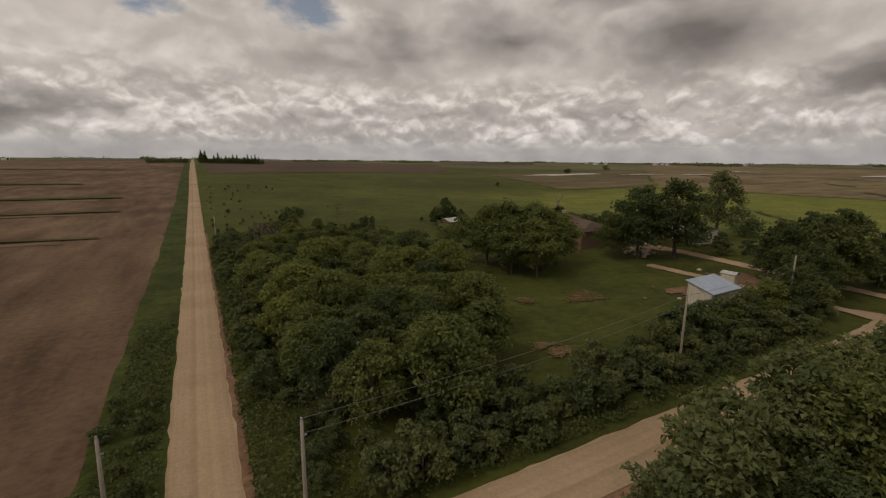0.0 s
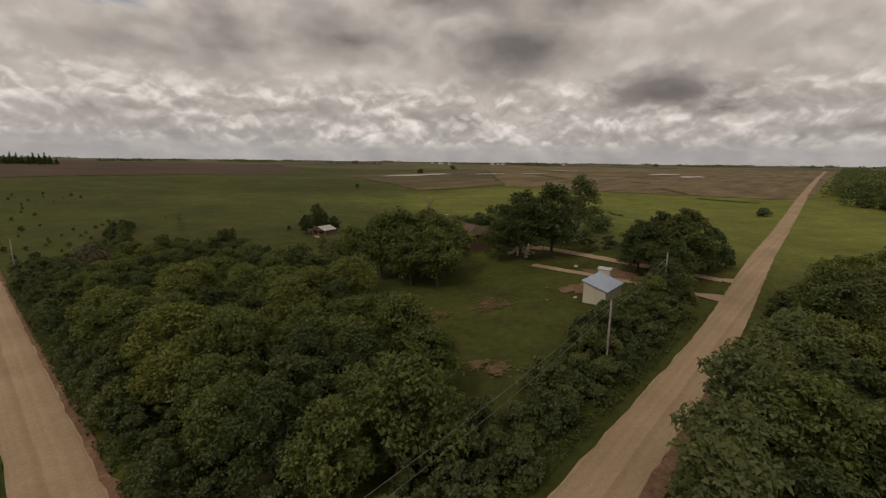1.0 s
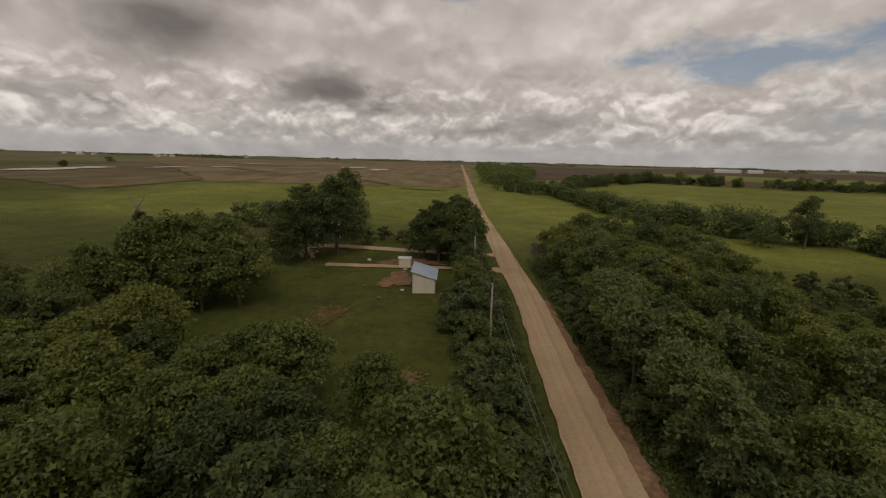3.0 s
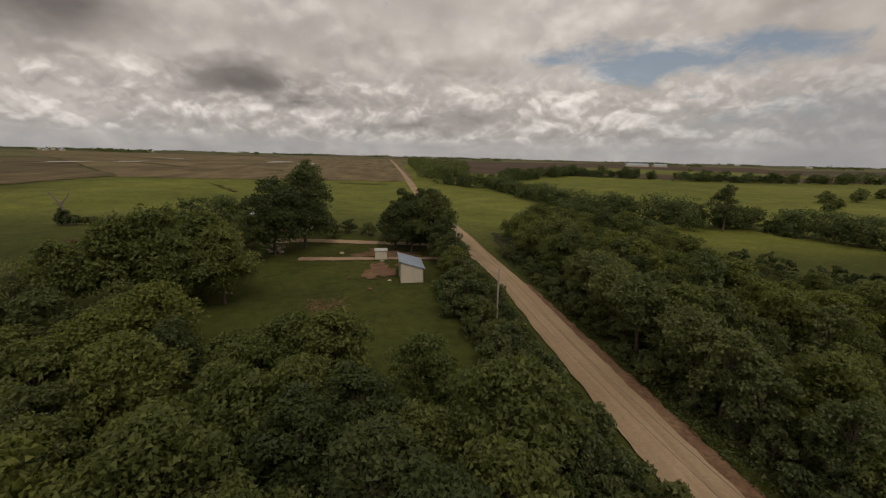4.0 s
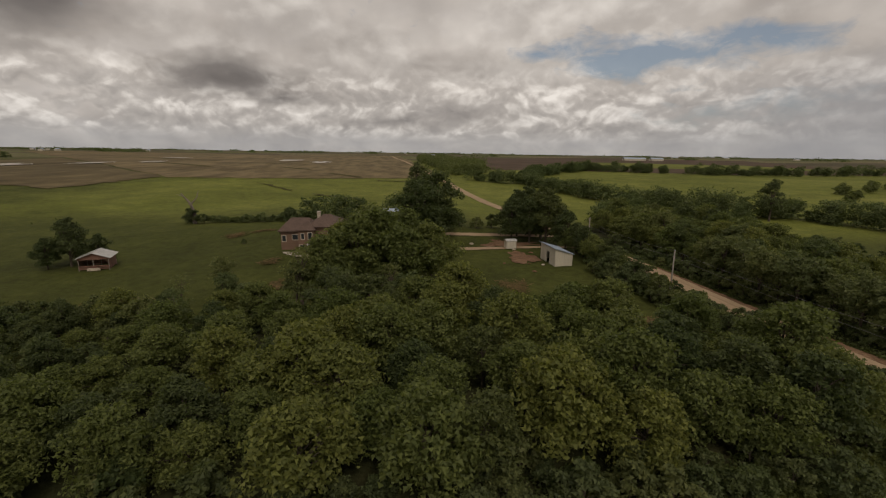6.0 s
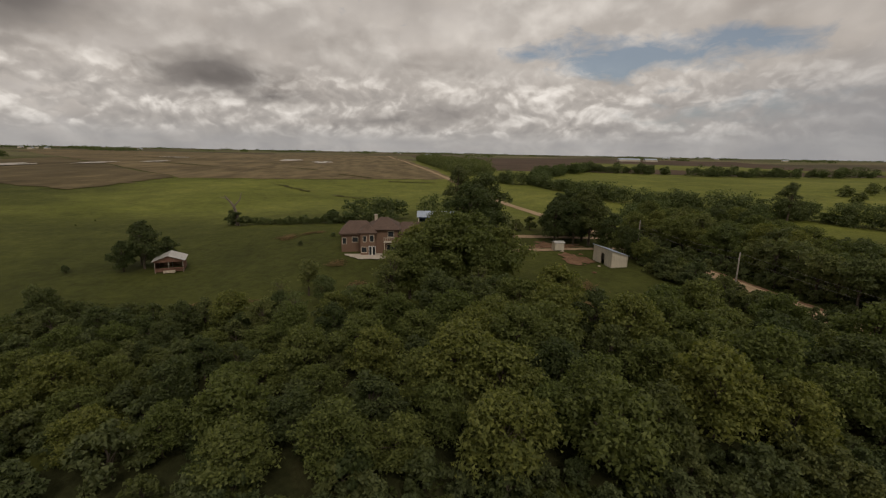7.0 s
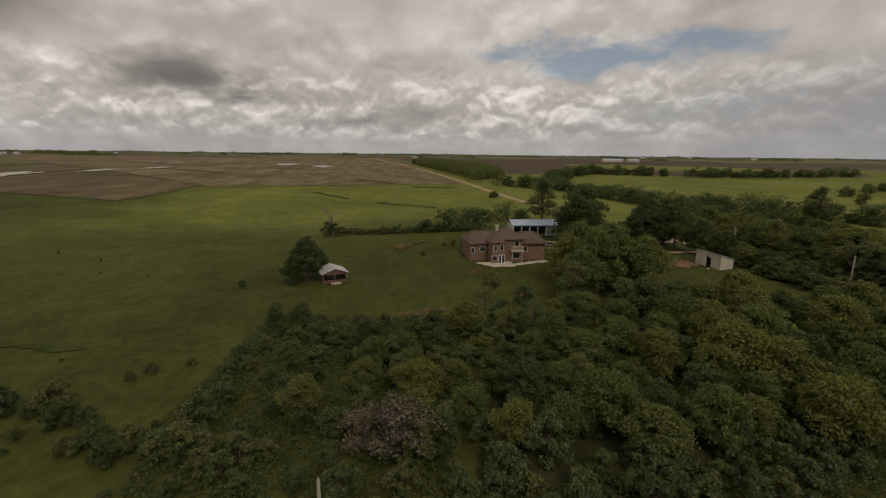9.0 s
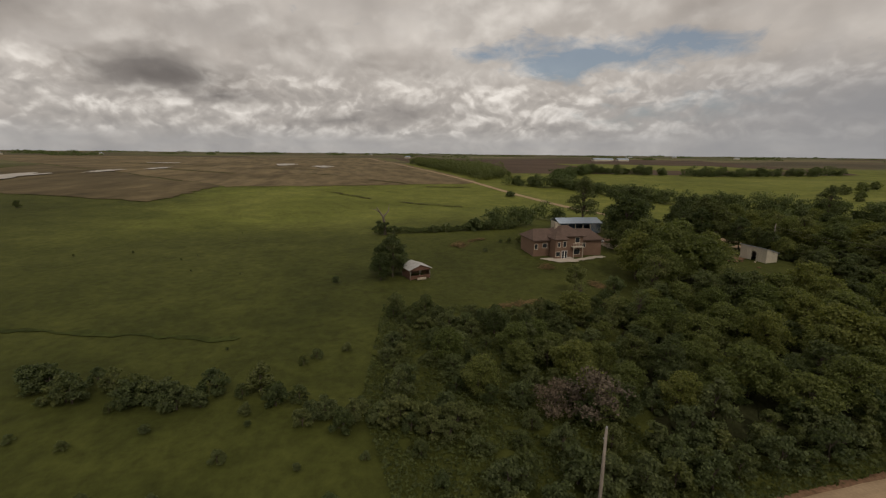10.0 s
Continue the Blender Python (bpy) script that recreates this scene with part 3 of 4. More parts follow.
for k, (x, y, rx, ry) in enumerate(((440, 430, 62, 14), (560, 400, 40, 8), (650, 375, 42, 8), (850, 232, 50, 18), (755, 165, 38, 14), (900, 445, 12, 26))):
    blot("pond", x, y, rx, ry, 0.9, WATER, "shallow sheet of rainwater standing on a field", "pond", 95 + k)


# ---- helpers for things ----
def part(name, bm, material, parent, label=""):
    me = bpy.data.meshes.new(name)
    bm.to_mesh(me)
    bm.free()
    me.materials.append(material)
    ob = new(name, me)
    ob.parent = parent
    if label:
        tagged(ob, label)
    return ob


def raw_part(name, verts, faces, material, parent, label="", smooth=False):
    ob = mesh_object(name, verts, faces, material, smooth)
    ob.parent = parent
    if label:
        tagged(ob, label)
    return ob


def box_bm(x0, x1, y0, y1, z0, z1, bevel=0.0):
    bm = bmesh.new()
    bmesh.ops.create_cube(bm, size=1.0, matrix=Matrix.Translation(((x0 + x1) / 2, (y0 + y1) / 2, (z0 + z1) / 2)) @ Matrix.Diagonal((x1 - x0, y1 - y0, z1 - z0, 1)))
    if bevel:
        bmesh.ops.bevel(bm, geom=bm.edges[:], offset=bevel, segments=2, affect="EDGES")
    return bm


# ---- trees ----
def tube(verts, faces, points, radii, sides=6):
    base = len(verts)
    for k, (p, r) in enumerate(zip(points, radii)):
        d = (points[min(k + 1, len(points) - 1)] - points[max(k - 1, 0)]).normalized()
        side = d.cross(Vector((0.3, 1, 0.2))).normalized()
        up = d.cross(side)
        for s in range(sides):
            a = 2 * math.pi * s / sides
            verts.append(p + r * (math.cos(a) * side + math.sin(a) * up))
    for k in range(len(points) - 1):
        for s in range(sides):
            a, b = base + k * sides, base + (k + 1) * sides
            n = (s + 1) % sides
            faces.append((a + s, a + n, b + n, b + s))


def leaf_cloud(rng, clumps, count, size, flat=0.75):
    """Small leaf blades on the outside of many clumps; numpy arrays of corners."""
    weights = np.array([c[1] ** 2 for c in clumps])
    pick = rng.choice(len(clumps), count, p=weights / weights.sum())
    cen = np.array([c[0] for c in clumps])[pick]
    rad = np.array([c[1] for c in clumps])[pick]
    d = rng.normal(size=(count, 3))
    d /= np.linalg.norm(d, axis=1)[:, None]
    d[:, 2] = np.where(d[:, 2] < -0.35, -d[:, 2], d[:, 2])
    depth = 0.30 + 1.05 * rng.random(count) ** 0.75
    pos = cen + d * (rad * depth)[:, None] * np.array([1, 1, flat])
    nrm = 0.65 * d + 0.75 * rng.normal(size=(count, 3)) + np.array([0, 0, 0.55])
    nrm /= np.linalg.norm(nrm, axis=1)[:, None]
    ref = rng.normal(size=(count, 3))
    u = np.cross(nrm, ref)
    u /= np.linalg.norm(u, axis=1)[:, None]
    v = np.cross(nrm, u)
    s = (size * (0.6 + 0.8 * rng.random(count)))[:, None]
    a, b = u * s, v * s * 0.62
    blades = np.stack([pos - a * 1.05, pos + b * 1.9 - nrm * s * 0.2, pos + a * 1.05], 1)
    return blades.reshape(-1, 3)


def blade_mesh(name, corners, material, parent):
    """One mesh of loose three-cornered blades."""
    n = len(corners) // 3
    me = bpy.data.meshes.new(name)
    me.vertices.add(n * 3)
    me.vertices.foreach_set("co", corners.astype(np.float32).ravel())
    me.loops.add(n * 3)
    me.loops.foreach_set("vertex_index", np.arange(n * 3, dtype=np.int32))
    me.polygons.add(n)
    me.polygons.foreach_set("loop_start", np.arange(0, n * 3, 3, dtype=np.int32))
    me.update(calc_edges=True)
    me.materials.append(material)
    ob = new(name, me)
    ob.parent = parent
    return ob


def make_tree(seed, tall, wide, leaves, leaf_size, leaf_mat, label, trunk_share=0.28, clump_count=26, bark=BARK, name="tree", category="tree", flat=0.75, drop=0.0):
    """One tree at the origin: tapered trunk with limbs, and a crown of leaf clumps at the limbs' ends."""
    rng = np.random.default_rng(seed)
    root = tagged(new(name), label, category)
    verts, faces = [], []
    bole = tall * trunk_share
    lean = Vector((rng.normal() * 0.04, rng.normal() * 0.04, 1))
    top = lean * tall * 0.72
    base_r = 0.018 * tall + 0.05
    pts = [lean * (tall * 0.72 * k / 6) + Vector((rng.normal() * 0.05, rng.normal() * 0.05, 0)) * k * 0.4 for k in range(7)]
    pts[0] = Vector((0, 0, -0.3))
    tube(verts, faces, pts, [base_r * (1.25 - 0.17 * k) for k in range(7)], 6)
    clumps = []
    for k in range(clump_count):
        f = (k + 0.5) / clump_count
        zz = bole + (tall - bole) * (0.12 + 0.80 * f + 0.05 * rng.normal()) - drop * rng.random() * bole
        span = math.sin(math.pi * min(1, (0.22 + 0.74 * f))) ** 0.7
        a = k * 2.399 + rng.normal() * 0.5
        rr = wide * 0.5 * span * (0.35 + 0.68 * rng.random())
        c = Vector((math.cos(a) * rr, math.sin(a) * rr, zz))
        cr = wide * (0.07 + 0.12 * rng.random()) * (1.1 - 0.3 * f)
        clumps.append((np.array(c), cr))
        if k % 2 == 0:
            start = lean * (bole * 0.85 + (zz - bole) * 0.5)
            mid = (start + c) / 2 + Vector((0, 0, 0.06 * tall))
            tube(verts, faces, [start, mid, c], [base_r * 0.42, base_r * 0.24, base_r * 0.07], 4)
    clumps.append((np.array(lean * tall * 0.85), wide * 0.16))
    raw_part("trunk", [tuple(v) for v in verts], faces, bark, root, smooth=True)
    blade_mesh("crown", leaf_cloud(rng, clumps, leaves, leaf_size, flat), leaf_mat, root)
    return root


def place(ob, spots, first=True):
    """Moves a thing to the first spot (x, y, turn, scale) and copies it to the others."""
    for k, (x, y, turn, s) in enumerate(spots):
        m = pose(x, y, height(x, y) - 0.05, 0, 0, turn)
        if k == 0 and first:
            ob.matrix_basis = m @ Matrix.Diagonal((s, s, s * (0.94 + 0.012 * (turn % 10)), 1))
            base = s
        else:
            c = copy_thing(ob, m)
            c.scale = (s, s, s * (0.94 + 0.012 * (turn % 10)))


def scatter(rng, poly, spacing, avoid=()):
    """Uneven spots inside a polygon, no two nearer than the spacing."""
    xs, ys = [p[0] for p in poly], [p[1] for p in poly]
    out = []
    for _ in range(int(30 * (max(xs) - min(xs)) * (max(ys) - min(ys)) / spacing ** 2) + 30):
        x, y = rng.uniform(min(xs), max(xs)), rng.uniform(min(ys), max(ys))
        inside = False
        for (x1, y1), (x2, y2) in zip(poly, poly[1:] + poly[:1]):
            if (y1 > y) != (y2 > y) and x < (x2 - x1) * (y - y1) / (y2 - y1) + x1:
                inside = not inside
        if inside and all((x - a) ** 2 + (y - b) ** 2 > spacing ** 2 for a, b in out) and all((x - a) ** 2 + (y - b) ** 2 > d ** 2 for a, b, d in avoid):
            out.append((x, y))
    return out

# ---- vegetation ----
rng = random.Random(5)
WOOD = [make_tree(11, 11.0, 11.0, 8100, 0.262, LEAF, "broad leafy tree in a dense wood", 0.14, 60),
        make_tree(12, 12.0, 10.5, 8400, 0.262, LEAF, "tall leafy tree in a dense wood", 0.16, 62),
        make_tree(13, 9.5, 10.0, 7000, 0.254, LEAF, "rounded leafy tree in a dense wood", 0.12, 52),
        make_tree(14, 10.5, 9.0, 6500, 0.240, LEAF_DARK, "dark leafy tree in a dense wood", 0.14, 48),
        make_tree(15, 10.5, 7.0, 2752, 0.248, LEAF_PALE, "slender pale-leaved tree with an open crown", 0.26, 30)]
BIG = [make_tree(35, 16.0, 13.0, 8114, 0.331, LEAF, "tall spreading leafy tree at the edge of the yard", 0.16, 70)]
BUSH = [make_tree(21, 3.8, 4.8, 1587, 0.221, LEAF_BUSH, "dense green roadside bush", 0.04, 18, name="bush", category="bush"),
        make_tree(22, 4.6, 4.8, 1852, 0.221, LEAF_BUSH, "tall rounded roadside bush", 0.05, 20, name="bush", category="bush"),
        make_tree(23, 3.2, 4.4, 1323, 0.212, LEAF_PALE, "pale green leafy shrub", 0.04, 18, name="shrub", category="bush"),
        make_tree(24, 4.2, 4.2, 1587, 0.221, LEAF_DARK, "dark green thicket bush", 0.04, 16, name="thicket", category="bush")]
YARD = [make_tree(31, 18.5, 14.0, 9418, 0.331, LEAF_DARK, "large dark shade tree in the farmyard", 0.14, 60),
        make_tree(32, 20.0, 11.5, 6230, 0.276, LEAF_BUSH, "tall open-crowned tree beside the pasture", 0.2, 46),
        make_tree(33, 17.5, 12.5, 8114, 0.313, LEAF_DARK, "tall dark roadside tree with a ragged crown", 0.12, 54)]
SPARSE = make_tree(52, 12.5, 7.5, 750, 0.21, LEAF_PALE, "slender half-bare tree at the edge of the wood", 0.3, 30)
DRY = make_tree(51, 6.0, 6.0, 1883, 0.147, LEAF_BROWN, "leafless reddish-brown thicket tree", 0.08, 26, flat=0.9)


def stand(kinds, spots, lo, hi):
    """Shares spots out among kinds of tree, each turned and sized a little differently."""
    groups = {}
    for spot in spots:
        x, y = spot[:2]
        s = spot[2] if len(spot) > 2 else rng.uniform(lo, hi)
        groups.setdefault(rng.randrange(len(kinds)), []).append((x, y, rng.uniform(0, 360), s))
    for k, some in groups.items():
        place(kinds[k], some, first=not kinds[k].get("used", 0))
        kinds[k]["used"] = 1


def along(points, spacing, spread):
    """Spots strung unevenly along a line, crowded in some stretches and missing in others."""
    out = []
    for (x0, y0), (x1, y1) in zip(points, points[1:]):
        n = max(1, int(math.hypot(x1 - x0, y1 - y0) / spacing))
        for k in range(n):
            u = (k + rng.random()) / n
            x, y = x0 + (x1 - x0) * u, y0 + (y1 - y0) * u
            if noise.noise((x * 0.03, y * 0.03, 9.0)) > -0.36:
                out.append((x + rng.gauss(0, spread), y + rng.gauss(0, spread)))
    return out


def belt(spots, lo, hi, label, quads=600, leaf=0.6, material=None):
    """A row of trees across far fields, in one mesh: trunks hidden, crowns of leaf clumps."""
    rg = np.random.default_rng(len(spots) * 7 + 1)
    out = []
    for spot in spots:
        x, y = spot[:2]
        s = spot[2] if len(spot) > 2 else rng.uniform(lo, hi)
        tall, wide, z = 8.5 * s * rng.uniform(0.8, 1.15), 9.0 * s * rng.uniform(0.75, 1.35), height(x, y)
        clumps = []
        for k in range(18):
            f = (k + 0.5) / 18
            a, r = k * 2.4 + rng.random(), wide * 0.56 * math.sin(math.pi * (0.2 + 0.72 * f)) ** 0.7 * rng.uniform(0.3, 1.0)
            clumps.append((np.array([x + r * math.cos(a), y + r * math.sin(a), z + tall * (0.08 + 0.80 * f + rng.gauss(0, 0.05))]), wide * rng.uniform(0.10, 0.25)))
        out.append(leaf_cloud(rg, clumps, quads, leaf))
    ob = blade_mesh("tree_belt", np.concatenate(out), material or LEAF_FAR, None)
    tagged(ob, label, "tree belt", kind="stuff")


# the wood between the north road and the yard
near_wood = [(12, 22), (18, 14), (30, 17), (39, 28), (45, 42), (49, 60), (49, 78), (12, 78), (11, 40)]
stand(WOOD[:4], scatter(rng, near_wood, 5.9), 0.70, 0.98)
far_wood = [(12, 80), (49, 80), (54, 101), (50, 118), (38, 132), (13, 126)]
stand(WOOD[:4], scatter(rng, far_wood[:3] + [(50, 101), (13, 101)], 5.4), 0.52, 0.72)
stand(WOOD[:4], scatter(rng, [(18, 101), (54, 101), (52, 118), (40, 132), (18, 124)], 5.0), 0.42, 0.64)
stand(BUSH, scatter(rng, far_wood, 5.0), 0.7, 1.1)
stand(BUSH, scatter(rng, near_wood + far_wood[::-1][:1], 10), 0.8, 1.1)
stand(BUSH, scatter(rng, [(14, 124), (40, 130), (58, 114), (66, 146), (46, 152), (26, 152), (15, 146)], 4.4), 0.5, 1.0)
stand(WOOD, [(58, 141, 0.55), (63, 146, 0.5), (50, 129, 0.55), (40, 141, 0.5), (30, 139, 0.5)], 1, 1)
stand(WOOD[4:], [(54, 63, 0.85), (52, 90, 0.75), (48, 104, 0.7), (70, 100, 0.75), (56, 75, 0.85), (60, 96, 0.7), (62, 84, 0.8)], 1, 1)
stand(BIG, [(73, 68, 1.12), (80, 63, 1.05), (69, 73, 0.95), (82, 71, 0.95), (86, 64, 0.9), (66, 79, 0.78), (73, 57, 0.85), (78, 76, 0.85), (69, 62, 0.85)], 1, 1)
# bushes along the roads
stand(BUSH, scatter(rng, [(5.8, 26), (11, 24), (12, 143), (5.8, 143)], 2.9), 0.55, 0.95)
stand(BUSH, scatter(rng, [(12, 6.0), (88, 6.6), (84, 14), (60, 15), (38, 13), (22, 15), (16, 12)], 2.7), 0.6, 1.1)
stand(BUSH, [(8.5, 12, 0.6), (11, 14, 0.7), (13.5, 11, 0.75), (9.5, 18, 0.6), (12, 19, 0.8), (14, 9, 0.7), (9, 9.5, 0.45), (17, 8, 0.8)], 1, 1)
stand(BUSH, scatter(rng, [(13, -6.4), (112, -5.4), (112, -11), (13, -12)], 2.9), 0.55, 0.95)
stand(BUSH, scatter(rng, [(-9, 6), (-5, 6), (-5, 34), (-9, 34)], 3.2), 0.3, 0.5)
# woods south of the east road
stand(WOOD[:4], scatter(rng, [(14, -13), (72, -13), (76, -34), (66, -60), (30, -54), (16, -30)], 6.0), 0.55, 0.9)
stand(WOOD[:3], scatter(rng, [(74, -13), (142, -13), (150, -30), (122, -48), (84, -46)], 6.0), 0.62, 1.0)
stand(WOOD[4:], [(27, -9.5, 0.85), (31, -9, 1.0), (36, -8.8, 1.05), (47, -8.4, 1.15), (52, -9.5, 1.0), (56, -8.8, 1.1), (20, -12, 0.8), (62, -10, 1.15), (68, -10, 1.05), (41.5, -9.5, 0.9), (73, -11, 1.0)], 1, 1)
stand(WOOD[4:], [(90, -16, 1.15), (70, -14, 1.1), (104, -19, 1.2), (58, -16, 1.0), (80, -24, 1.15), (48, -20, 1.0), (64, -30, 1.1), (118, -22, 1.1), (40, -30, 1.0)], 1, 1)
stand(WOOD[2:4], [(113, -44, 1.15), (121, -38, 1.2), (104, -40, 1.15), (128, -30, 1.05)], 1, 1)
stand(BUSH, scatter(rng, [(40, -58), (100, -50), (112, -66), (80, -84), (44, -78)], 5.5), 0.7, 1.1)
stand(WOOD[2:4], [(86, 13, 0.72), (92, 12.5, 0.78), (80, 12.5, 0.62), (74, 12, 0.55), (98, 12, 0.8)], 1, 1)
stand(BUSH, [(62, 14, 1.25), (66, 13, 1.35), (70, 14.5, 1.2), (58, 12, 1.2), (74, 15, 1.1), (64, 16, 1.0), (77, 17, 0.8)], 1, 1)
# farmyard trees
stand(YARD[:1], [(109.5, 57, 1.08), (116.5, 50.5, 1.12), (104, 61, 0.65)], 1, 1)
stand(YARD[1:2], [(142, 54, 1.1)], 1, 1)
stand(YARD[2:], [(112, 16, 0.98), (119, 15, 1.05), (127, 17, 0.92), (103, 13, 0.66), (113, 21, 0.82), (117.5, 25.5, 0.82), (123, 22, 0.85), (131, 12, 0.7), (97, 12, 0.5)], 1, 1)
stand(BUSH, [(92, 11, 1.3), (97, 9, 1.2), (139, 9, 1.3), (133, 12, 1.4), (143, 14, 1.2), (86, 9, 1.3), (75, 12, 1.3), (72, 16, 1.1), (134, 40, 1.1), (133, 34, 1.2), (135, 28, 1.2), (138, 20, 1.2), (128, 44, 1.0), (136, 49, 1.1)], 1, 1)
stand(YARD[2:], [(94.5, 142.5, 0.66), (98.5, 145, 0.5), (92, 146, 0.45), (100.5, 139.5, 0.4)], 1, 1)
stand(BUSH, [(91, 158, 0.45), (154, 137, 1.2), (156.5, 139, 1.1), (154.5, 133.5, 0.9), (242, 310, 0.9), (121, 92, 0.9), (122, 96, 0.5), (123, 99, 0.4), (114, 108, 0.3)], 1, 1)
belt([(147, 93, 1.15), (150, 87, 1.2), (147, 82, 1.0), (151, 76, 0.8), (168, 61, 0.95), (147, 101, 0.6), (163, 55, 0.7)], 1, 1, "leafy trees in a hedgerow behind the house", 900, 0.42)
hedge_line = [(156, 131), (152, 119), (150, 110.6), (149, 100), (144, 91), (144.5, 84)]
belt([(x0 + (x1 - x0) * u + rng.gauss(0, 0.4), y0 + (y1 - y0) * u) for (x0, y0), (x1, y1) in zip(hedge_line, hedge_line[1:]) for u in (0.0, 0.14, 0.3, 0.42, 0.57, 0.7, 0.86)], 0.2, 0.42, "low dark hedge along the pasture", 260, 0.3)
# scrub in the pasture beside the north road
stand(BUSH, along([(60, 222), (51, 212), (43, 197), (35, 182), (35, 174), (33, 168), (28, 162), (25, 154), (22, 148), (24, 142)], 1.5, 1.7), 0.4, 0.85)
stand(BUSH, scatter(rng, [(12, 138), (30, 150), (44, 190), (50, 214), (40, 222), (22, 200), (11, 176)], 6.5), 0.2, 0.5)
stand(BUSH, [(46, 162, 0.5), (43.8, 164, 0.4), (48, 157, 0.45), (18, 150, 0.5), (20, 146, 0.6), (40, 150, 0.5), (45, 148, 0.6)], 1, 1)
stand(BUSH, scatter(rng, [(6, 150), (16, 150), (26, 300), (60, 330), (40, 360), (6, 360)], 12), 0.15, 0.5)
stand(BUSH[3:], [(rng.uniform(40, 180), rng.uniform(160, 330)) for _ in range(20)], 0.1, 0.22)
place(SPARSE, [(62, 83, 40, 1.0), (47, 99, 170, 0.75), (58, 66, 250, 0.8), (61, 104, 80, 0.6)])
place(DRY, [(19, 127, 20, 1.35), (22, 131, 140, 0.95)])
# belts of trees across the southern pasture
belt(along([(112, -160), (124, -142), (160, -131), (176, -103), (198, -86), (232, -75)], 2.9, 2.6), 0.6, 1.4, "leafy belt of creek-side trees across the pasture", 800, 0.45)
belt(along([(232, -75), (290, -64), (345, -56), (392, -18)], 3.0, 3.0), 0.6, 1.4, "leafy belt of creek-side trees across the pasture", 500, 0.55)
belt(along([(362, -62), (434, -92), (515, -174), (560, -214)], 3.4, 4), 0.8, 1.5, "leafy tree belt between green and brown fields")
belt(along([(540, -190), (470, -280), (430, -415), (420, -500)], 3.6, 5), 0.8, 1.5, "leafy tree belt between green and brown fields")
belt(along([(190, -190), (240, -250), (300, -420)], 16, 5), 0.5, 0.8, "scattered small trees in the pasture")
belt(scatter(rng, [(440, -8), (900, -8), (860, -40), (640, -80), (470, -46)], 9), 1.1, 1.8, "leafy grove beside the gravel road", 360, 0.8)
stand(YARD[1:2], [(160, -110, 0.95)], 1, 1)
belt([(165, -32, 1.1), (172, -40, 1.0), (181, -50, 1.2), (160, -44, 0.9), (190, -62, 1.0), (200, -88, 1.3), (154, -24, 1.0), (152, -36, 1.2), (162, -96, 0.9), (132, -138, 1.2), (110, -152, 1.0), (146, -60, 1.0), (138, -52, 1.2), (126, -58, 1.0)], 1, 1, "leafy trees where the wood thins into the pasture", 1100, 0.4)
belt([(302, 20, 0.6), (480, 470, 0.9), (492, 478, 0.8), (700, 590, 1.0), (706, 600, 1.1)], 1, 1, "lone trees out in the brown fields")


def weeds(poly_list, per_area, tall, label):
    """Rough tall growth standing close all over some strips of ground."""
    rg = np.random.default_rng(91)
    out = []
    for poly in poly_list:
        xs, ys = np.array([p[0] for p in poly]), np.array([p[1] for p in poly])
        n = int((xs.max() - xs.min()) * (ys.max() - ys.min()) * per_area)
        px, py = rg.uniform(xs.min(), xs.max(), n), rg.uniform(ys.min(), ys.max(), n)
        inside = np.zeros(n, bool)
        for (x1, y1), (x2, y2) in zip(poly, poly[1:] + poly[:1]):
            if y1 != y2:
                inside ^= ((y1 > py) != (y2 > py)) & (px < (x2 - x1) * (py - y1) / (y2 - y1) + x1)
        for x, y in zip(px[inside], py[inside]):
            h = tall * max(0.0, 0.55 + 1.1 * noise.noise((x * 0.22, y * 0.22, 4.0)))
            if h < 0.08:
                continue
            z = height(x, y) + h * rg.random()
            a, s, lean = rg.uniform(0, 6.28), rg.uniform(0.10, 0.26), rg.uniform(-0.12, 0.25)
            c, d = math.cos(a), math.sin(a)
            out.append(((x - s * c, y - s * d, z), (x + s * c, y + s * d, z + lean * 0.4), (x + s * d * 0.9, y - s * c * 0.9, z + abs(lean) + 0.08)))
    ob = blade_mesh("weeds", np.array(out).reshape(-1, 3), WEEDS, None)
    tagged(ob, label, "weeds", kind="stuff")


weeds([[(3.6, 6), (12, 6), (12, 130), (3.4, 130)], [(13, 4.2), (90, 4.2), (86, 13), (16, 12)], [(13, -9), (120, -9), (120, -3.9), (13, -4.6)], [(-8.6, 6), (-3.4, 6), (-3.4, 60), (-8.6, 60)],
       [(10, 124), (60, 108), (70, 148), (30, 156), (10, 154)]], 16, 0.9, "rank green weeds and tall grass along roads and wood edges")

# ---- buildings ----
def roof_part(name, verts, faces, material, parent, thick=0.15, label=""):
    ob = raw_part(name, verts, faces, material, parent, label)
    mod = ob.modifiers.new("thickness", "SOLIDIFY")
    mod.thickness, mod.offset = thick, -1
    return ob


def gable(x0, x1, y0, y1, z0, z1, over=0.4, along_y=True):
    """Corners and faces of a two-slope roof over a rectangle."""
    x0, x1, y0, y1 = x0 - over, x1 + over, y0 - over, y1 + over
    if along_y:
        c = (x0 + x1) / 2
        return [(x0, y0, z0), (c, y0, z1), (x1, y0, z0), (x0, y1, z0), (c, y1, z1), (x1, y1, z0)], [(0, 1, 4, 3), (1, 2, 5, 4)]
    c = (y0 + y1) / 2
    return [(x0, y0, z0), (x0, c, z1), (x0, y1, z0), (x1, y0, z0), (x1, c, z1), (x1, y1, z0)], [(0, 3, 4, 1), (1, 4, 5, 2)]


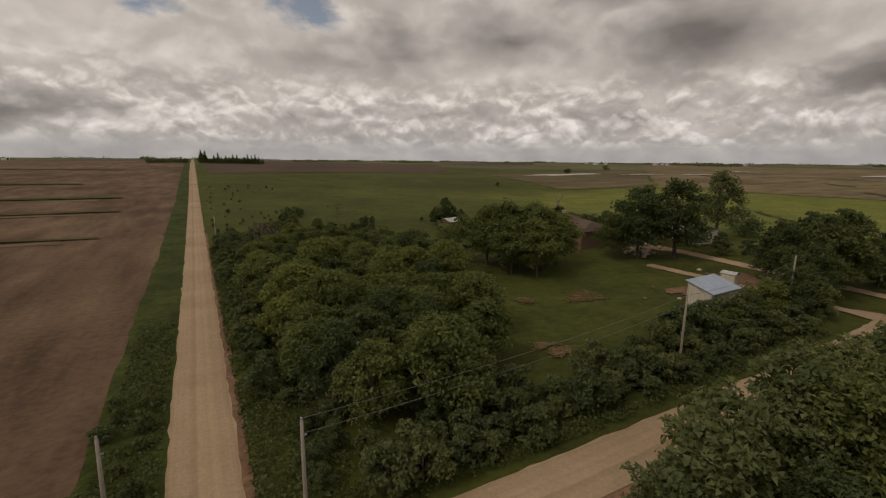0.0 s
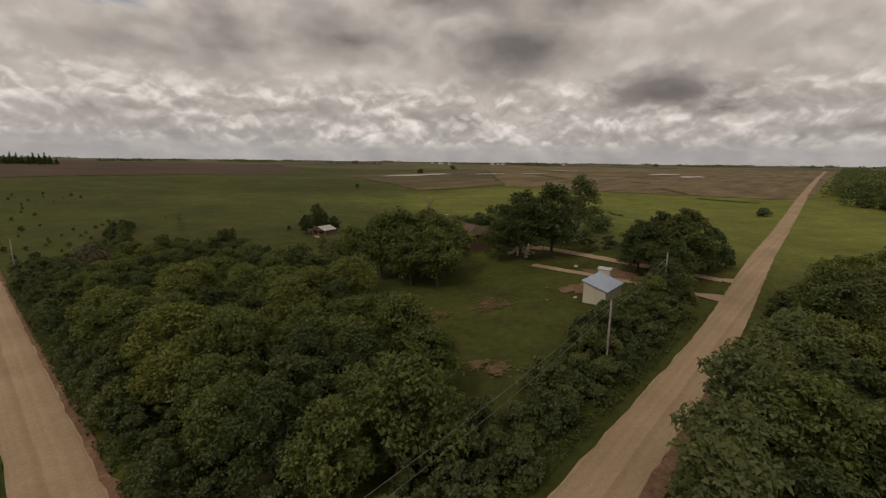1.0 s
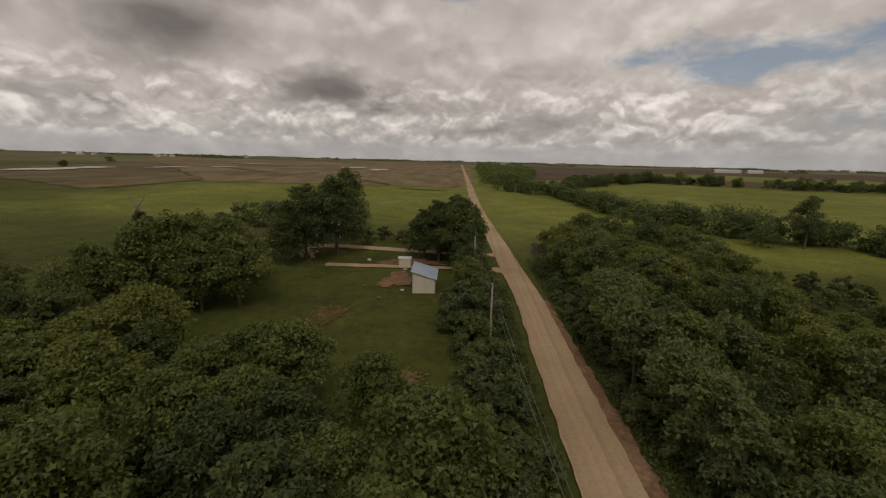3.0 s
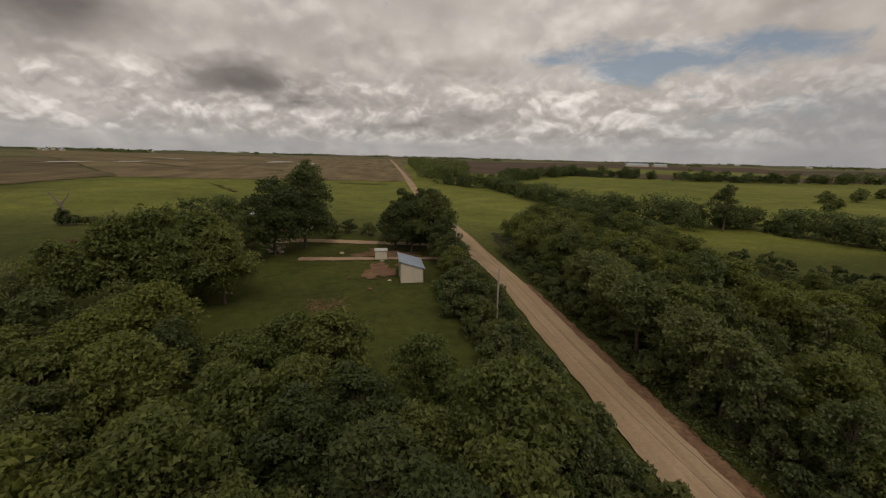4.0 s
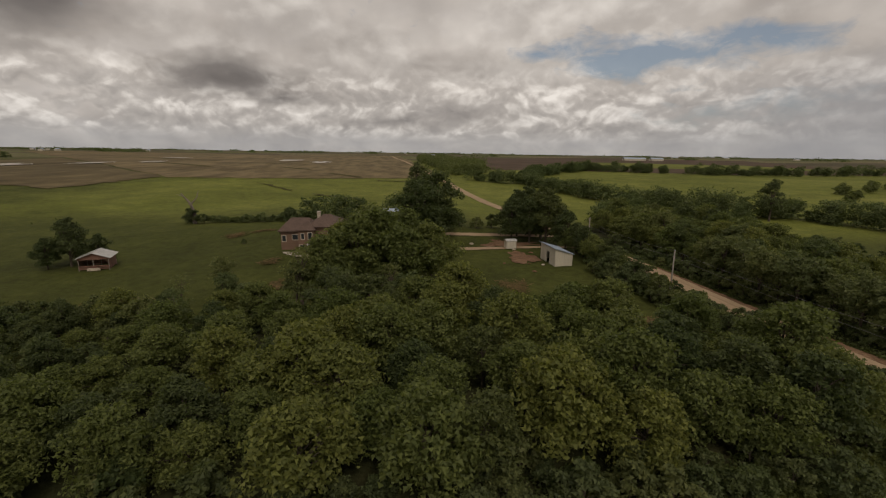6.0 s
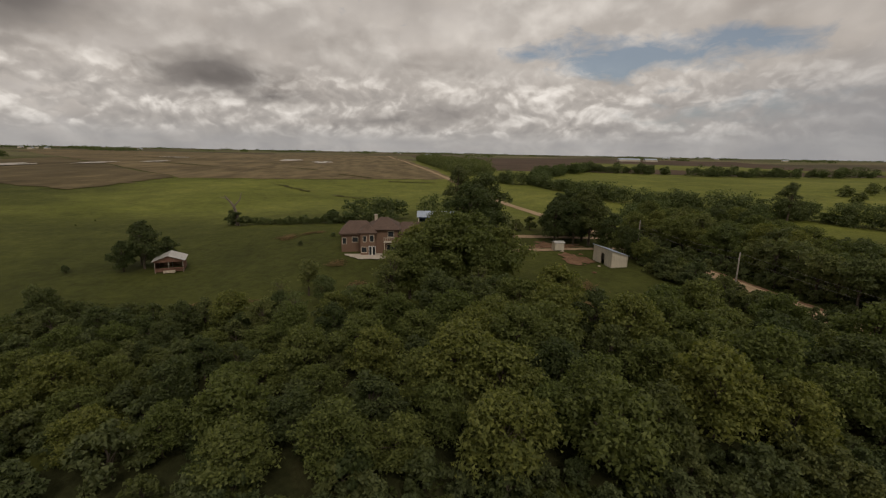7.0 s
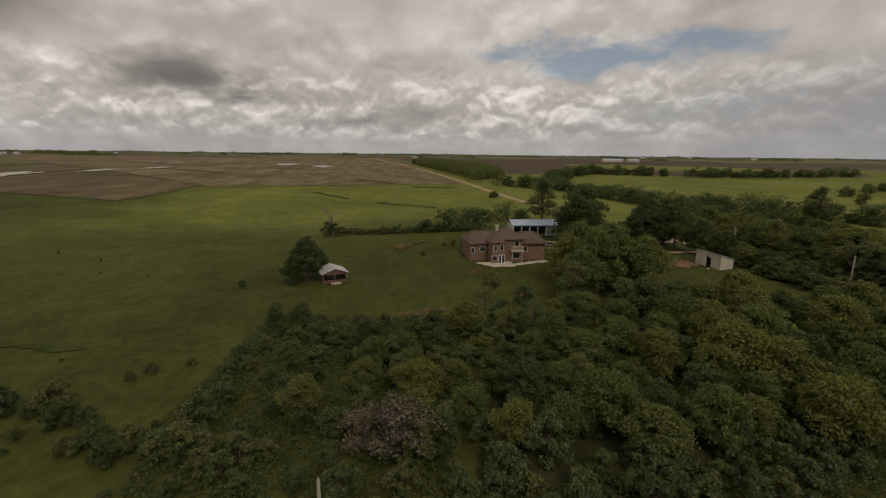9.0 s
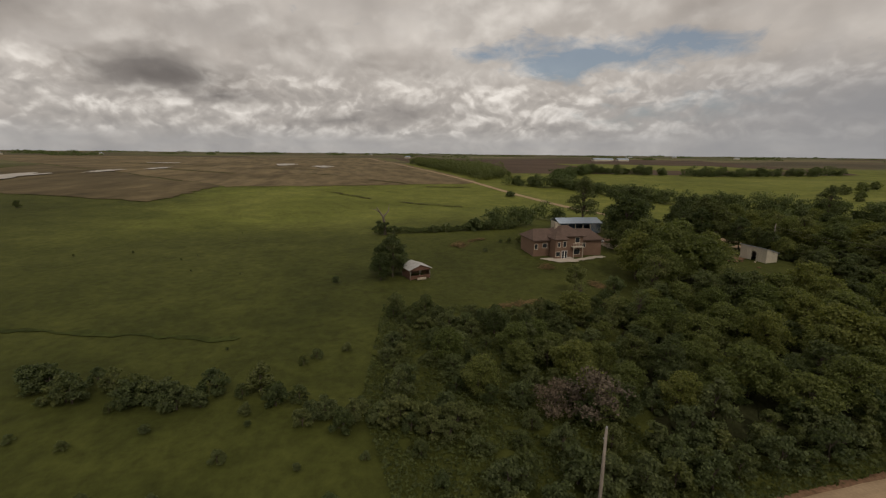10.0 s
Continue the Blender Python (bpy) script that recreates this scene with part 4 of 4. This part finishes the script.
def hip(x0, x1, y0, y1, z0, z1, over=0.5, ridge=0.25):
    x0, x1, y0, y1 = x0 - over, x1 + over, y0 - over, y1 + over
    cx, l = (x0 + x1) / 2, (y1 - y0) * ridge / 2
    cy = (y0 + y1) / 2
    return [(x0, y0, z0), (x1, y0, z0), (x1, y1, z0), (x0, y1, z0), (cx, cy - l, z1), (cx, cy + l, z1)], [(0, 1, 4), (1, 2, 5, 4), (2, 3, 5), (3, 0, 4, 5)]


def window_on(parent, x, y, z, wide, tall, frame_mat=TRIM, name="window"):
    """A window in a wall that looks west: glass set back in a frame with a sill."""
    w = part(name, box_bm(x - 0.06, x, y - wide / 2, y + wide / 2, z, z + tall), GLASS, parent)
    for a, b, c, d in ((y - wide / 2 - 0.12, y - wide / 2, z - 0.12, z + tall + 0.12), (y + wide / 2, y + wide / 2 + 0.12, z - 0.12, z + tall + 0.12), (y - wide / 2, y + wide / 2, z + tall, z + tall + 0.12), (y - wide / 2, y + wide / 2, z - 0.12, z)):
        part("frame", box_bm(x - 0.11, x - 0.002, a, b, c, d), frame_mat, w)
    return w


def siding_rows(parent, x, y0, y1, z0, z1, step=0.6):
    z = z0 + step
    while z < z1 - 0.1:
        part("batten", box_bm(x - 0.03, x + 0.01, y0, y1, z, z + 0.06), SIDING, parent)
        z += step


def build_house():
    root = tagged(new("house"), "brown two-storey farmhouse with hipped brown shingle roofs", "house")
    root.matrix_basis = pose(104.3, 83.2, 1.75, 0, 0, -2) @ Matrix.Diagonal((1.07, 1.07, 1.15, 1))
    # wings and the taller middle; west is the front
    part("wall", box_bm(-1, 9, 3.2, 11.2, -0.6, 4.9), SIDING, root)
    part("wall", box_bm(-1.5, 9, -11.2, -3.6, -0.6, 4.7), SIDING, root)
    part("wall", box_bm(-3.5, 8, -3.62, 3.22, -0.6, 6.2), SIDING, root)
    part("wall", box_bm(-5.0, -0.9, 2.2, 6.0, -0.6, 5.6), SIDING, root, "projecting two-storey bay")
    siding_rows(root, -1, 3.3, 11.1, 0, 4.9)
    siding_rows(root, -1.5, -11.1, -3.7, 0, 4.7)
    v, f = hip(-1, 9, 3.0, 11.2, 4.85, 7.3, 0.6, 0.5)
    roof_part("roof", v, f, SHINGLE, root)
    v, f = hip(-1.5, 9, -11.2, -3.4, 4.65, 7.0, 0.6, 0.5)
    roof_part("roof", v, f, SHINGLE, root)
    v, f = hip(-3.5, 8, -3.8, 3.4, 6.15, 8.4, 0.7, 0.2)
    roof_part("roof", v, f, SHINGLE, root)
    v, f = hip(-5.1, 1.0, 2.1, 6.1, 5.55, 7.3, 0.4, 0.1)
    roof_part("roof", v, f, SHINGLE, root)
    part("eave_trim", box_bm(-1.7, -1.55, 3.0, 11.6, 4.55, 4.85), SHINGLE, root)
    part("eave_trim", box_bm(-2.2, -2.05, -11.6, -3.4, 4.35, 4.65), SHINGLE, root)
    chim = part("chimney", box_bm(3.0, 4.0, 1.7, 2.5, 7.0, 8.8, 0.05), RUBBLE, root)
    part("cap", box_bm(2.9, 4.1, 1.6, 2.6, 8.8, 8.92), CONCRETE, chim)
    for y in (2.6, 3.5):
        window_on(root, -5.0, y, 0.1, 0.62, 2.1, CAR_WHITE, "door")
    window_on(root, -5.0, 5.1, 0.8, 1.3, 1.2)
    window_on(root, -5.0, 3.1, 3.4, 0.9, 1.5)
    window_on(root, -5.0, 4.9, 3.4, 0.7, 1.3)
    window_on(root, -3.5, -1.8, 0.9, 2.0, 1.4)
    window_on(root, -3.5, -1.8, 4.3, 1.4, 1.3)
    window_on(root, -1.0, 10.4, 2.2, 0.9, 1.4)
    window_on(root, -1.0, 7.6, 2.6, 1.4, 1.2)
    window_on(root, -1.5, -5.2, 2.4, 1.0, 1.2)
    deck = part("balcony", box_bm(-4.8, -3.52, -3.4, 0.1, 3.0, 3.25), TRIM, root, "cream balcony with a railing")
    for k in range(8):
        part("baluster", box_bm(-4.78, -4.70, -3.36 + k * 0.48, -3.28 + k * 0.48, 3.25, 4.2), TRIM, deck)
    part("rail", box_bm(-4.82, -4.68, -3.4, 0.1, 4.2, 4.3), TRIM, deck)
    for y in (-3.2, -0.2):
        part("post", box_bm(-4.75, -4.6, y, y + 0.15, -0.2, 3.0), TRIM, deck)


build_house()
patch("patio", [(95.0, 83.5), (95.4, 90.5), (100.5, 94.5), (100.5, 83.5)], 8, 8, 0.12, CONCRETE, "pale concrete patio before the house", "patio", 0.5, 18)
patch("garden_path", [(99.4, 71), (101.6, 71), (97.4, 85), (95.2, 85)], 3, 24, 0.10, CONCRETE, "curved pale concrete path along the house", "path", 0.7, 19)


def build_barn():
    """Machine shed, open to the west."""
    root = tagged(new("machine_shed"), "long open-fronted machine shed with a pale metal roof", "barn")
    root.matrix_basis = pose(130.7, 62, 3.9, 0, 0, -8) @ Matrix.Diagonal((0.85, 0.95, 0.85, 1))
    part("wall", box_bm(11.8, 12, -9, 9, -0.5, 4.4), BLUE_METAL, root, "blue sheet-metal back wall")
    part("wall", box_bm(0, 12, -9, -8.8, -0.2, 4.6), WHITE_METAL, root, "white sheet-metal end wall")
    part("wall", box_bm(0, 12, 8.8, 9, -0.2, 4.6), WHITE_METAL, root, "white sheet-metal end wall")
    part("wall", box_bm(-0.05, 0.15, -8.8, -4.6, -0.2, 4.5), BLUE_METAL, root, "blue sheet-metal front panel")
    part("fascia", box_bm(-0.08, 0.12, -4.6, 8.8, 4.0, 4.6), BLUE_METAL, root)
    for y in (-4.6, -1.3, 2.0, 5.3, 8.6):
        part("post", box_bm(0, 0.25, y, y + 0.25, -0.2, 4.1), WHITE_METAL, root)
    for k in range(9):
        part("rib", box_bm(-0.12, -0.05, -8.7 + k * 0.5, -8.62 + k * 0.5, 0, 4.4), WHITE_METAL, root)
    v, f = gable(0, 12, -9, 9, 4.6, 6.4, 0.5)
    roof_part("roof", v, f, ROOF_METAL, root, 0.12, "pale corrugated metal roof")
    for k in range(20):
        y = -9.3 + k * 0.98
        raw_part("seam", [(-0.5, y, 4.55 + 0.06), (6, y, 6.4 + 0.06), (6, y + 0.08, 6.46), (-0.5, y + 0.08, 4.61)], [(0, 1, 2, 3)], ROOF_METAL, root)
    part("floor_slab", box_bm(0.2, 11.8, -8.8, 8.8, -0.1, 0.1), DIRT, root)


build_barn()


def build_shed():
    """White shed with one roof slope, high to the north, door in the tall side."""
    root = tagged(new("shed"), "small white sheet-metal shed with a single-slope metal roof", "shed")
    root.matrix_basis = pose(87.0, 22.4, 1.25, 0, 0, 2)
    hn, hs = 4.4, 3.0
    v = [(-4.6, -2.4, -0.5), (4.6, -2.4, -0.5), (4.6, 2.4, -0.5), (-4.6, 2.4, -0.5), (-4.6, -2.4, hs), (4.6, -2.4, hs), (4.6, 2.4, hn), (-4.6, 2.4, hn)]
    for a, b, c, d, thing in ((0, 1, 5, 4, "south"), (1, 2, 6, 5, "east"), (3, 0, 4, 7, "west")):
        ob = raw_part("wall", [v[a], v[b], v[c], v[d]], [(0, 1, 2, 3)], WHITE_METAL, root)
        mod = ob.modifiers.new("thickness", "SOLIDIFY")
        mod.thickness = 0.1
    # the tall wall in pieces round its doorway
    part("wall", box_bm(-4.6, -1.2, 2.3, 2.4, -0.2, hn), WHITE_METAL, root)
    part("wall", box_bm(0.4, 4.6, 2.3, 2.4, -0.2, hn), WHITE_METAL, root)
    part("wall", box_bm(-1.2, 0.4, 2.3, 2.4, 2.9, hn), WHITE_METAL, root)
    part("door", box_bm(0.45, 2.0, 2.42, 2.5, 0, 2.9), WHITE_METAL, root, "white sliding door pushed open")
    for k in range(15):
        if not -1.35 < -4.5 + k * 0.62 < 0.42:
            part("rib", box_bm(-4.5 + k * 0.62, -4.44 + k * 0.62, 2.4, 2.44, 0, hn - 0.05), WHITE_METAL, root)
    for k in range(8):
        part("rib", box_bm(-4.65, -4.6, -2.2 + k * 0.62, -2.14 + k * 0.62, 0, 3.0 + k * 0.17), WHITE_METAL, root)
    o = 0.35
    s = (hn - hs) / 4.8
    roof_part("roof", [(-4.6 - o, -2.4 - o, hs - s * o + 0.06), (4.6 + o, -2.4 - o, hs - s * o + 0.06), (4.6 + o, 2.4 + o, hn + s * o + 0.06), (-4.6 - o, 2.4 + o, hn + s * o + 0.06)], [(0, 1, 2, 3)], ROOF_METAL, root, 0.1, "blue-grey corrugated metal roof")
    for k in range(12):
        x = -4.8 + k * 0.86
        raw_part("seam", [(x, -2.75, hs - s * o + 0.11), (x + 0.07, -2.75, hs - s * o + 0.11), (x + 0.07, 2.75, hn + s * o + 0.11), (x, 2.75, hn + s * o + 0.11)], [(0, 1, 2, 3)], ROOF_METAL, root)


build_shed()


def build_box_hut():
    root = tagged(new("small_hut"), "small white wooden hut on bare earth", "hut")
    root.matrix_basis = pose(105.6, 29.4, height(105.6, 29.4) + 0.1, 0, 0, 4)
    part("wall", box_bm(-1.2, 1.2, -1.5, 1.5, 0, 2.3, 0.02), WHITE_METAL, root)
    part("door", box_bm(-1.26, -1.2, -0.4, 0.5, 0.1, 1.9), TRIM, root)
    v, f = gable(-1.2, 1.2, -1.5, 1.5, 2.3, 2.8, 0.2)
    roof_part("roof", v, f, OLD_METAL, root, 0.06)
    for x in (-1.0, 0.9):
        part("skid", box_bm(x, x + 0.12, -1.7, 1.7, -0.1, 0.1), POLEWOOD, root)


build_box_hut()


def build_animal_shelter():
    """Open-fronted shelter in the pasture with a gabled metal roof."""
    root = tagged(new("animal_shelter"), "open wooden livestock shelter with a pale metal roof", "shelter")
    root.matrix_basis = pose(93.5, 136, height(93.5, 136), 0, 0, 14) @ Matrix.Diagonal((0.85, 0.85, 0.95, 1))
    for x in (-3.4, 3.2):
        for y in (-3.6, 0, 3.4):
            part("post", box_bm(x, x + 0.2, y, y + 0.2, -0.3, 3.0), POLEWOOD, root)
    for y in (-3.6, 3.5):
        for k in range(6):
            part("board", box_bm(-3.4, 3.4, y, y + 0.06, 0.1 + k * 0.42, 0.46 + k * 0.42), RED_BOARD, root)
    for k in range(7):
        part("board", box_bm(3.3, 3.36, -3.5, 3.5, 0.1 + k * 0.42, 0.46 + k * 0.42), RED_BOARD, root)
    for k in range(3):
        part("board", box_bm(-3.46, -3.40, -3.5, 3.5, 0.15 + k * 0.36, 0.42 + k * 0.36), RED_BOARD, root)
    part("header", box_bm(-3.45, -3.25, -3.7, 3.7, 2.6, 3.0), RED_BOARD, root)
    raw_part("gable_wall", [(-3.46, -3.6, 3.0), (-3.46, 3.6, 3.0), (-3.46, 0, 4.2)], [(0, 1, 2)], RED_BOARD, root)
    v, f = gable(-3.5, 3.5, -3.7, 3.7, 2.95, 4.35, 0.5, along_y=False)
    roof_part("roof", v, f, OLD_METAL, root, 0.08, "pale weathered metal roof")
    part("trough", box_bm(-4.6, -4.0, -1.6, 1.4, 0.0, 0.6, 0.05), RUBBLE, root)


build_animal_shelter()


def build_far_barn(x, y, long, deep, tall, turn, label, roof_mat=ROOF_METAL, wall_mat=WHITE_METAL):
    root = tagged(new("farm_building"), label, "farm building", "distant farm buildings")
    root.matrix_basis = pose(x, y, height(x, y), 0, 0, turn)
    part("wall", box_bm(-long / 2, long / 2, -deep / 2, deep / 2, -1, tall), wall_mat, root)
    v, f = gable(-long / 2, long / 2, -deep / 2, deep / 2, tall, tall + deep * 0.22, 0.6, along_y=False)
    roof_part("roof", v, f, roof_mat, root, 0.3)
    # slab on the solid wall; its near-black colour paints an unlit doorway
    part("door", box_bm(-2, 2, -deep / 2 - 0.1, -deep / 2, 0, tall * 0.8), PAINTED_GLOOM, root)


for spec in ((1172, -640, 60, 16, 5, 82), (1168, -705, 34, 16, 5, 82)):
    build_far_barn(*spec, "long white livestock barn far across the fields")
for az, far, long, turn in ((56, 1900, 40, 20), (57.2, 1950, 22, 70), (64.6, 2000, 34, 10), (96.3, 1450, 26, 40), (55.5, 2300, 24, 0), (48, 2100, 30, 30), (-18.5, 1300, 24, 15), (-16, 1350, 14, 60), (49.3, 1900, 36, 80), (50.4, 1950, 20, 10), (56.5, 2050, 26, 30), (93, 2400, 30, 50), (125, 2300, 40, 60), (130, 2500, 26, 20), (136, 2300, 30, 80)):
    a = radians(az)
    build_far_barn(far * math.sin(a), 60 + far * math.cos(a), long * 0.7, 11, 5, turn, "white farm building far across the fields")


# ---- poles and wires ----
def build_pole(x, y, tall, lean=(0.0, 0.0), arm=False, label="weathered wooden utility pole beside the gravel road"):
    root = tagged(new("utility_pole"), label, "utility pole", "roadside utility poles")
    root.matrix_basis = pose(x, y, height(x, y), lean[0], lean[1], 0)
    verts, faces = [], []
    tube(verts, faces, [Vector((0, 0, -0.5)), Vector((0, 0, tall * 0.5)), Vector((0.02, 0, tall))], [0.19, 0.16, 0.125], 10)
    faces.append(tuple(len(verts) - 10 + k for k in range(10)))
    raw_part("shaft", [tuple(v) for v in verts], faces, POLEWOOD, root, smooth=True)
    pin = part("insulator", box_bm(-0.07, 0.07, -0.07, 0.07, tall, tall + 0.22, 0.02), CERAMIC, root)
    part("bracket", box_bm(-0.05, 0.35, -0.05, 0.05, tall - 1.3, tall - 1.2, 0.01), CERAMIC, root)
    return root


def build_wire(a, b, sag, label):
    """A hanging cable between two places."""
    cu = bpy.data.curves.new("overhead_wire", "CURVE")
    cu.dimensions, cu.bevel_depth, cu.bevel_resolution = "3D", 0.02, 1
    sp = cu.splines.new("POLY")
    sp.points.add(24)
    for k in range(25):
        u = k / 24
        p = Vector(a).lerp(Vector(b), u)
        sp.points[k].co = (p.x, p.y, p.z - sag * 4 * u * (1 - u), 1)
    cu.materials.append(WIRE)
    curve = new("wire_curve", cu)
    me = bpy.data.meshes.new_from_object(curve.evaluated_get(bpy.context.evaluated_depsgraph_get()))
    bpy.data.objects.remove(curve)
    tagged(new("overhead_wire", me), label, "wire", "overhead wires")


POLES = [(6.9, 6.3, 8.7), (58.0, 9.6, 10.1), (91.3, 11.7, 11.0)]
for x, y, h in POLES:
    build_pole(x, y, h)
build_pole(5.8, 135, 9.4)
build_pole(-6.5, 12.6, 7.6, (0, 1), label="short weathered wooden pole in rough verge grass")
for (x0, y0, h0), (x1, y1, h1) in zip(POLES[:2], POLES[1:3]):
    for drop in (0.0, 1.25):
        build_wire((x0, y0, h0 + 0.15 - drop), (x1, y1, h1 + 0.15 - drop), 0.7, "thin grey overhead cable hung between wooden poles")


# ---- dead tree, clutter ----
def build_dead_tree(x, y):
    root = tagged(new("dead_tree"), "bare broken dead tree rising from a bush", "tree")
    root.matrix_basis = pose(x, y, height(x, y), 0, 0, 30) @ Matrix.Diagonal((1.5, 1.5, 1.5, 1))
    verts, faces = [], []
    tube(verts, faces, [Vector(p) for p in ((0, 0, -0.3), (0.2, -0.1, 2.5), (0.0, 0.6, 5.0), (0.3, 2.4, 7.6))], [0.5, 0.4, 0.3, 0.1], 8)
    raw_part("trunk", [tuple(v) for v in verts], faces, DEADWOOD, root, smooth=True)
    for pts, r in ((((0.0, 0.5, 4.8), (-0.6, -0.8, 6.4), (-0.3, -1.4, 8.2)), 0.22), (((0.1, 1.2, 5.9), (1.2, 2.0, 6.8), (1.6, 3.2, 7.2)), 0.16), (((0, 0.3, 3.8), (-1.0, 0.9, 4.8), (-1.4, 1.8, 5.2)), 0.14)):
        verts, faces = [], []
        tube(verts, faces, [Vector(p) for p in pts], [r, r * 0.6, r * 0.25], 6)
        raw_part("limb", [tuple(v) for v in verts], faces, DEADWOOD, root, smooth=True)


build_dead_tree(155, 137)


def build_lump(name, x, y, size, seed, material, label, category, squash=0.6, group=""):
    """A rough block or heap, knobbly and lying on the ground."""
    rg = np.random.default_rng(seed)
    bm = bmesh.new()
    bmesh.ops.create_icosphere(bm, subdivisions=2, radius=1.0)
    for v in bm.verts:
        k = 1 + 0.35 * noise.noise(v.co * 1.7 + Vector((seed * 3.1, 0, 0)))
        v.co = Vector((v.co.x * size * k, v.co.y * size * k * 0.75, max(-0.15, v.co.z) * size * k * squash))
    me = bpy.data.meshes.new(name)
    bm.to_mesh(me)
    bm.free()
    me.materials.append(material)
    ob = tagged(new(name, me), label, category, group)
    ob.matrix_basis = pose(x, y, height(x, y) + 0.04, 0, 0, float(rg.uniform(0, 360)))
    return ob


for k in range(22):
    build_lump("rubble_block", rng.uniform(110, 117), rng.uniform(55, 63), rng.uniform(0.35, 0.95), 200 + k, RUBBLE, "pale block in a heap of rubble by the yard", "rubble", 0.7, "rubble heap")
for k, (x, y, s) in enumerate(((98, 25.5, 0.7), (103, 29, 0.6), (94, 26.8, 0.5), (110, 33, 0.8), (111.5, 40, 0.8), (116, 30, 0.7), (86, 30, 0.4), (84, 27, 0.5), (79, 31, 0.6), (88, 36, 0.5))):
    build_lump("scrap_heap", x, y, s, 240 + k, RUBBLE if k % 3 == 1 else DIRT, "small heap of discarded scrap on the grass", "scrap", 0.5, "yard clutter")


def build_car(x, y, turn, label):
    root = tagged(new("car"), label, "car")
    root.matrix_basis = pose(x, y, height(x, y) + 0.06, 0, 0, turn)
    bm = box_bm(-2.2, 2.2, -0.88, 0.88, 0.35, 0.95, 0.12)
    part("body", bm, CAR_WHITE, root)
    bm = box_bm(-1.3, 1.5, -0.78, 0.78, 0.95, 1.5)
    for v in bm.verts:
        if v.co.z > 1.2:
            v.co.x *= 0.72
            v.co.y *= 0.86
    part("cabin", bm, GLASS, root, "dark glazed cabin")
    part("roof", box_bm(-0.92, 1.05, -0.66, 0.66, 1.5, 1.56, 0.02), CAR_WHITE, root)
    for px in (-1.4, 1.4):
        for py in (-0.86, 0.70):
            bm = bmesh.new()
            bmesh.ops.create_cone(bm, cap_ends=True, segments=16, radius1=0.34, radius2=0.34, depth=0.18, matrix=Matrix.Translation((px, py + 0.08, 0.34)) @ Matrix.Rotation(radians(90), 4, "X"))
            part("wheel", bm, TYRE, root)


build_car(117.6, 62.5, 80, "white car parked in the gravel yard")
build_car(120.5, 67.5, 20, "white car parked under the shade trees")


# ---- distance ----
def distant_woods():
    """Belts of woodland near the horizon, too far to tell trees apart."""
    rg = np.random.default_rng(77)
    out = []
    for k in range(150):
        a = math.radians(rg.uniform(-50, 190))
        far = rg.uniform(1500, 4550)
        cx, cy = 20 + far * math.sin(a), 60 + far * math.cos(a)
        if abs(cx) < 40 or abs(cy) < 40:
            continue
        long, tall, head = rg.uniform(40, 330), rg.uniform(6, 13), rg.uniform(0, math.pi)
        n = int(long / 1.3) + 30
        u = rg.uniform(-0.5, 0.5, n) * long
        w = rg.normal(0, 7, n)
        x, y = cx + u * math.cos(head) - w * math.sin(head), cy + u * math.sin(head) + w * math.cos(head)
        top = tall * (0.6 + 0.4 * np.sin(u * 0.11 + k) * np.sin(u * 0.031 + 2 * k))
        z = np.array([height(p, q) for p, q in zip(x, y)]) + rg.random(n) * np.maximum(top, 3)
        s = rg.uniform(1.5, 3.6, n)
        d = rg.normal(size=(n, 3))
        d /= np.linalg.norm(d, axis=1)[:, None]
        e = np.cross(d, rg.normal(size=(n, 3)))
        e /= np.linalg.norm(e, axis=1)[:, None]
        p = np.stack([x, y, z], 1)
        d, e = d * s[:, None], e * s[:, None]
        out.append(np.stack([p - d, p + e * 1.6, p + d], 1).reshape(-1, 3))
    ob = blade_mesh("distant_woods", np.concatenate(out), LEAF_FAR, None)
    tagged(ob, "dark belts of woodland along the horizon", "woods", kind="stuff")


distant_woods()


def make_spruce(seed, tall, wide):
    rg = np.random.default_rng(seed)
    root = tagged(new("spruce"), "dark pointed spruce in a far windbreak", "tree", "far spruce grove")
    verts, faces = [], []
    tube(verts, faces, [Vector((0, 0, -1)), Vector((0, 0, tall))], [0.35, 0.05], 6)
    raw_part("trunk", [tuple(v) for v in verts], faces, BARK, root)
    clumps = [(np.array([math.cos(k * 2.4) * wide * 0.30 * (1 - k / 30), math.sin(k * 2.4) * wide * 0.30 * (1 - k / 30), tall * (0.08 + 0.90 * k / 30)]), wide * 0.30 * (1.08 - k / 30)) for k in range(30)]
    blade_mesh("crown", leaf_cloud(rg, clumps, 500, 0.9, 1.0), LEAF_DARK, root)
    return root


SPRUCE = make_spruce(61, 17, 8)
spots = [(12, 735, 1.25), (17, 738, 1.15)] + [(24 + k * 5.2, 740 + rng.uniform(-5, 5), rng.uniform(0.5, 1.0)) for k in range(15)]
place(SPRUCE, [(x, y, rng.uniform(0, 360), s) for x, y, s in spots])
belt([(-8 - k * 6, 745 + rng.uniform(-6, 6), rng.uniform(0.7, 1.0)) for k in range(9)] + [(24 + k * 6, 750, 1.0) for k in range(12)], 1, 1, "leafy trees among a far windbreak")
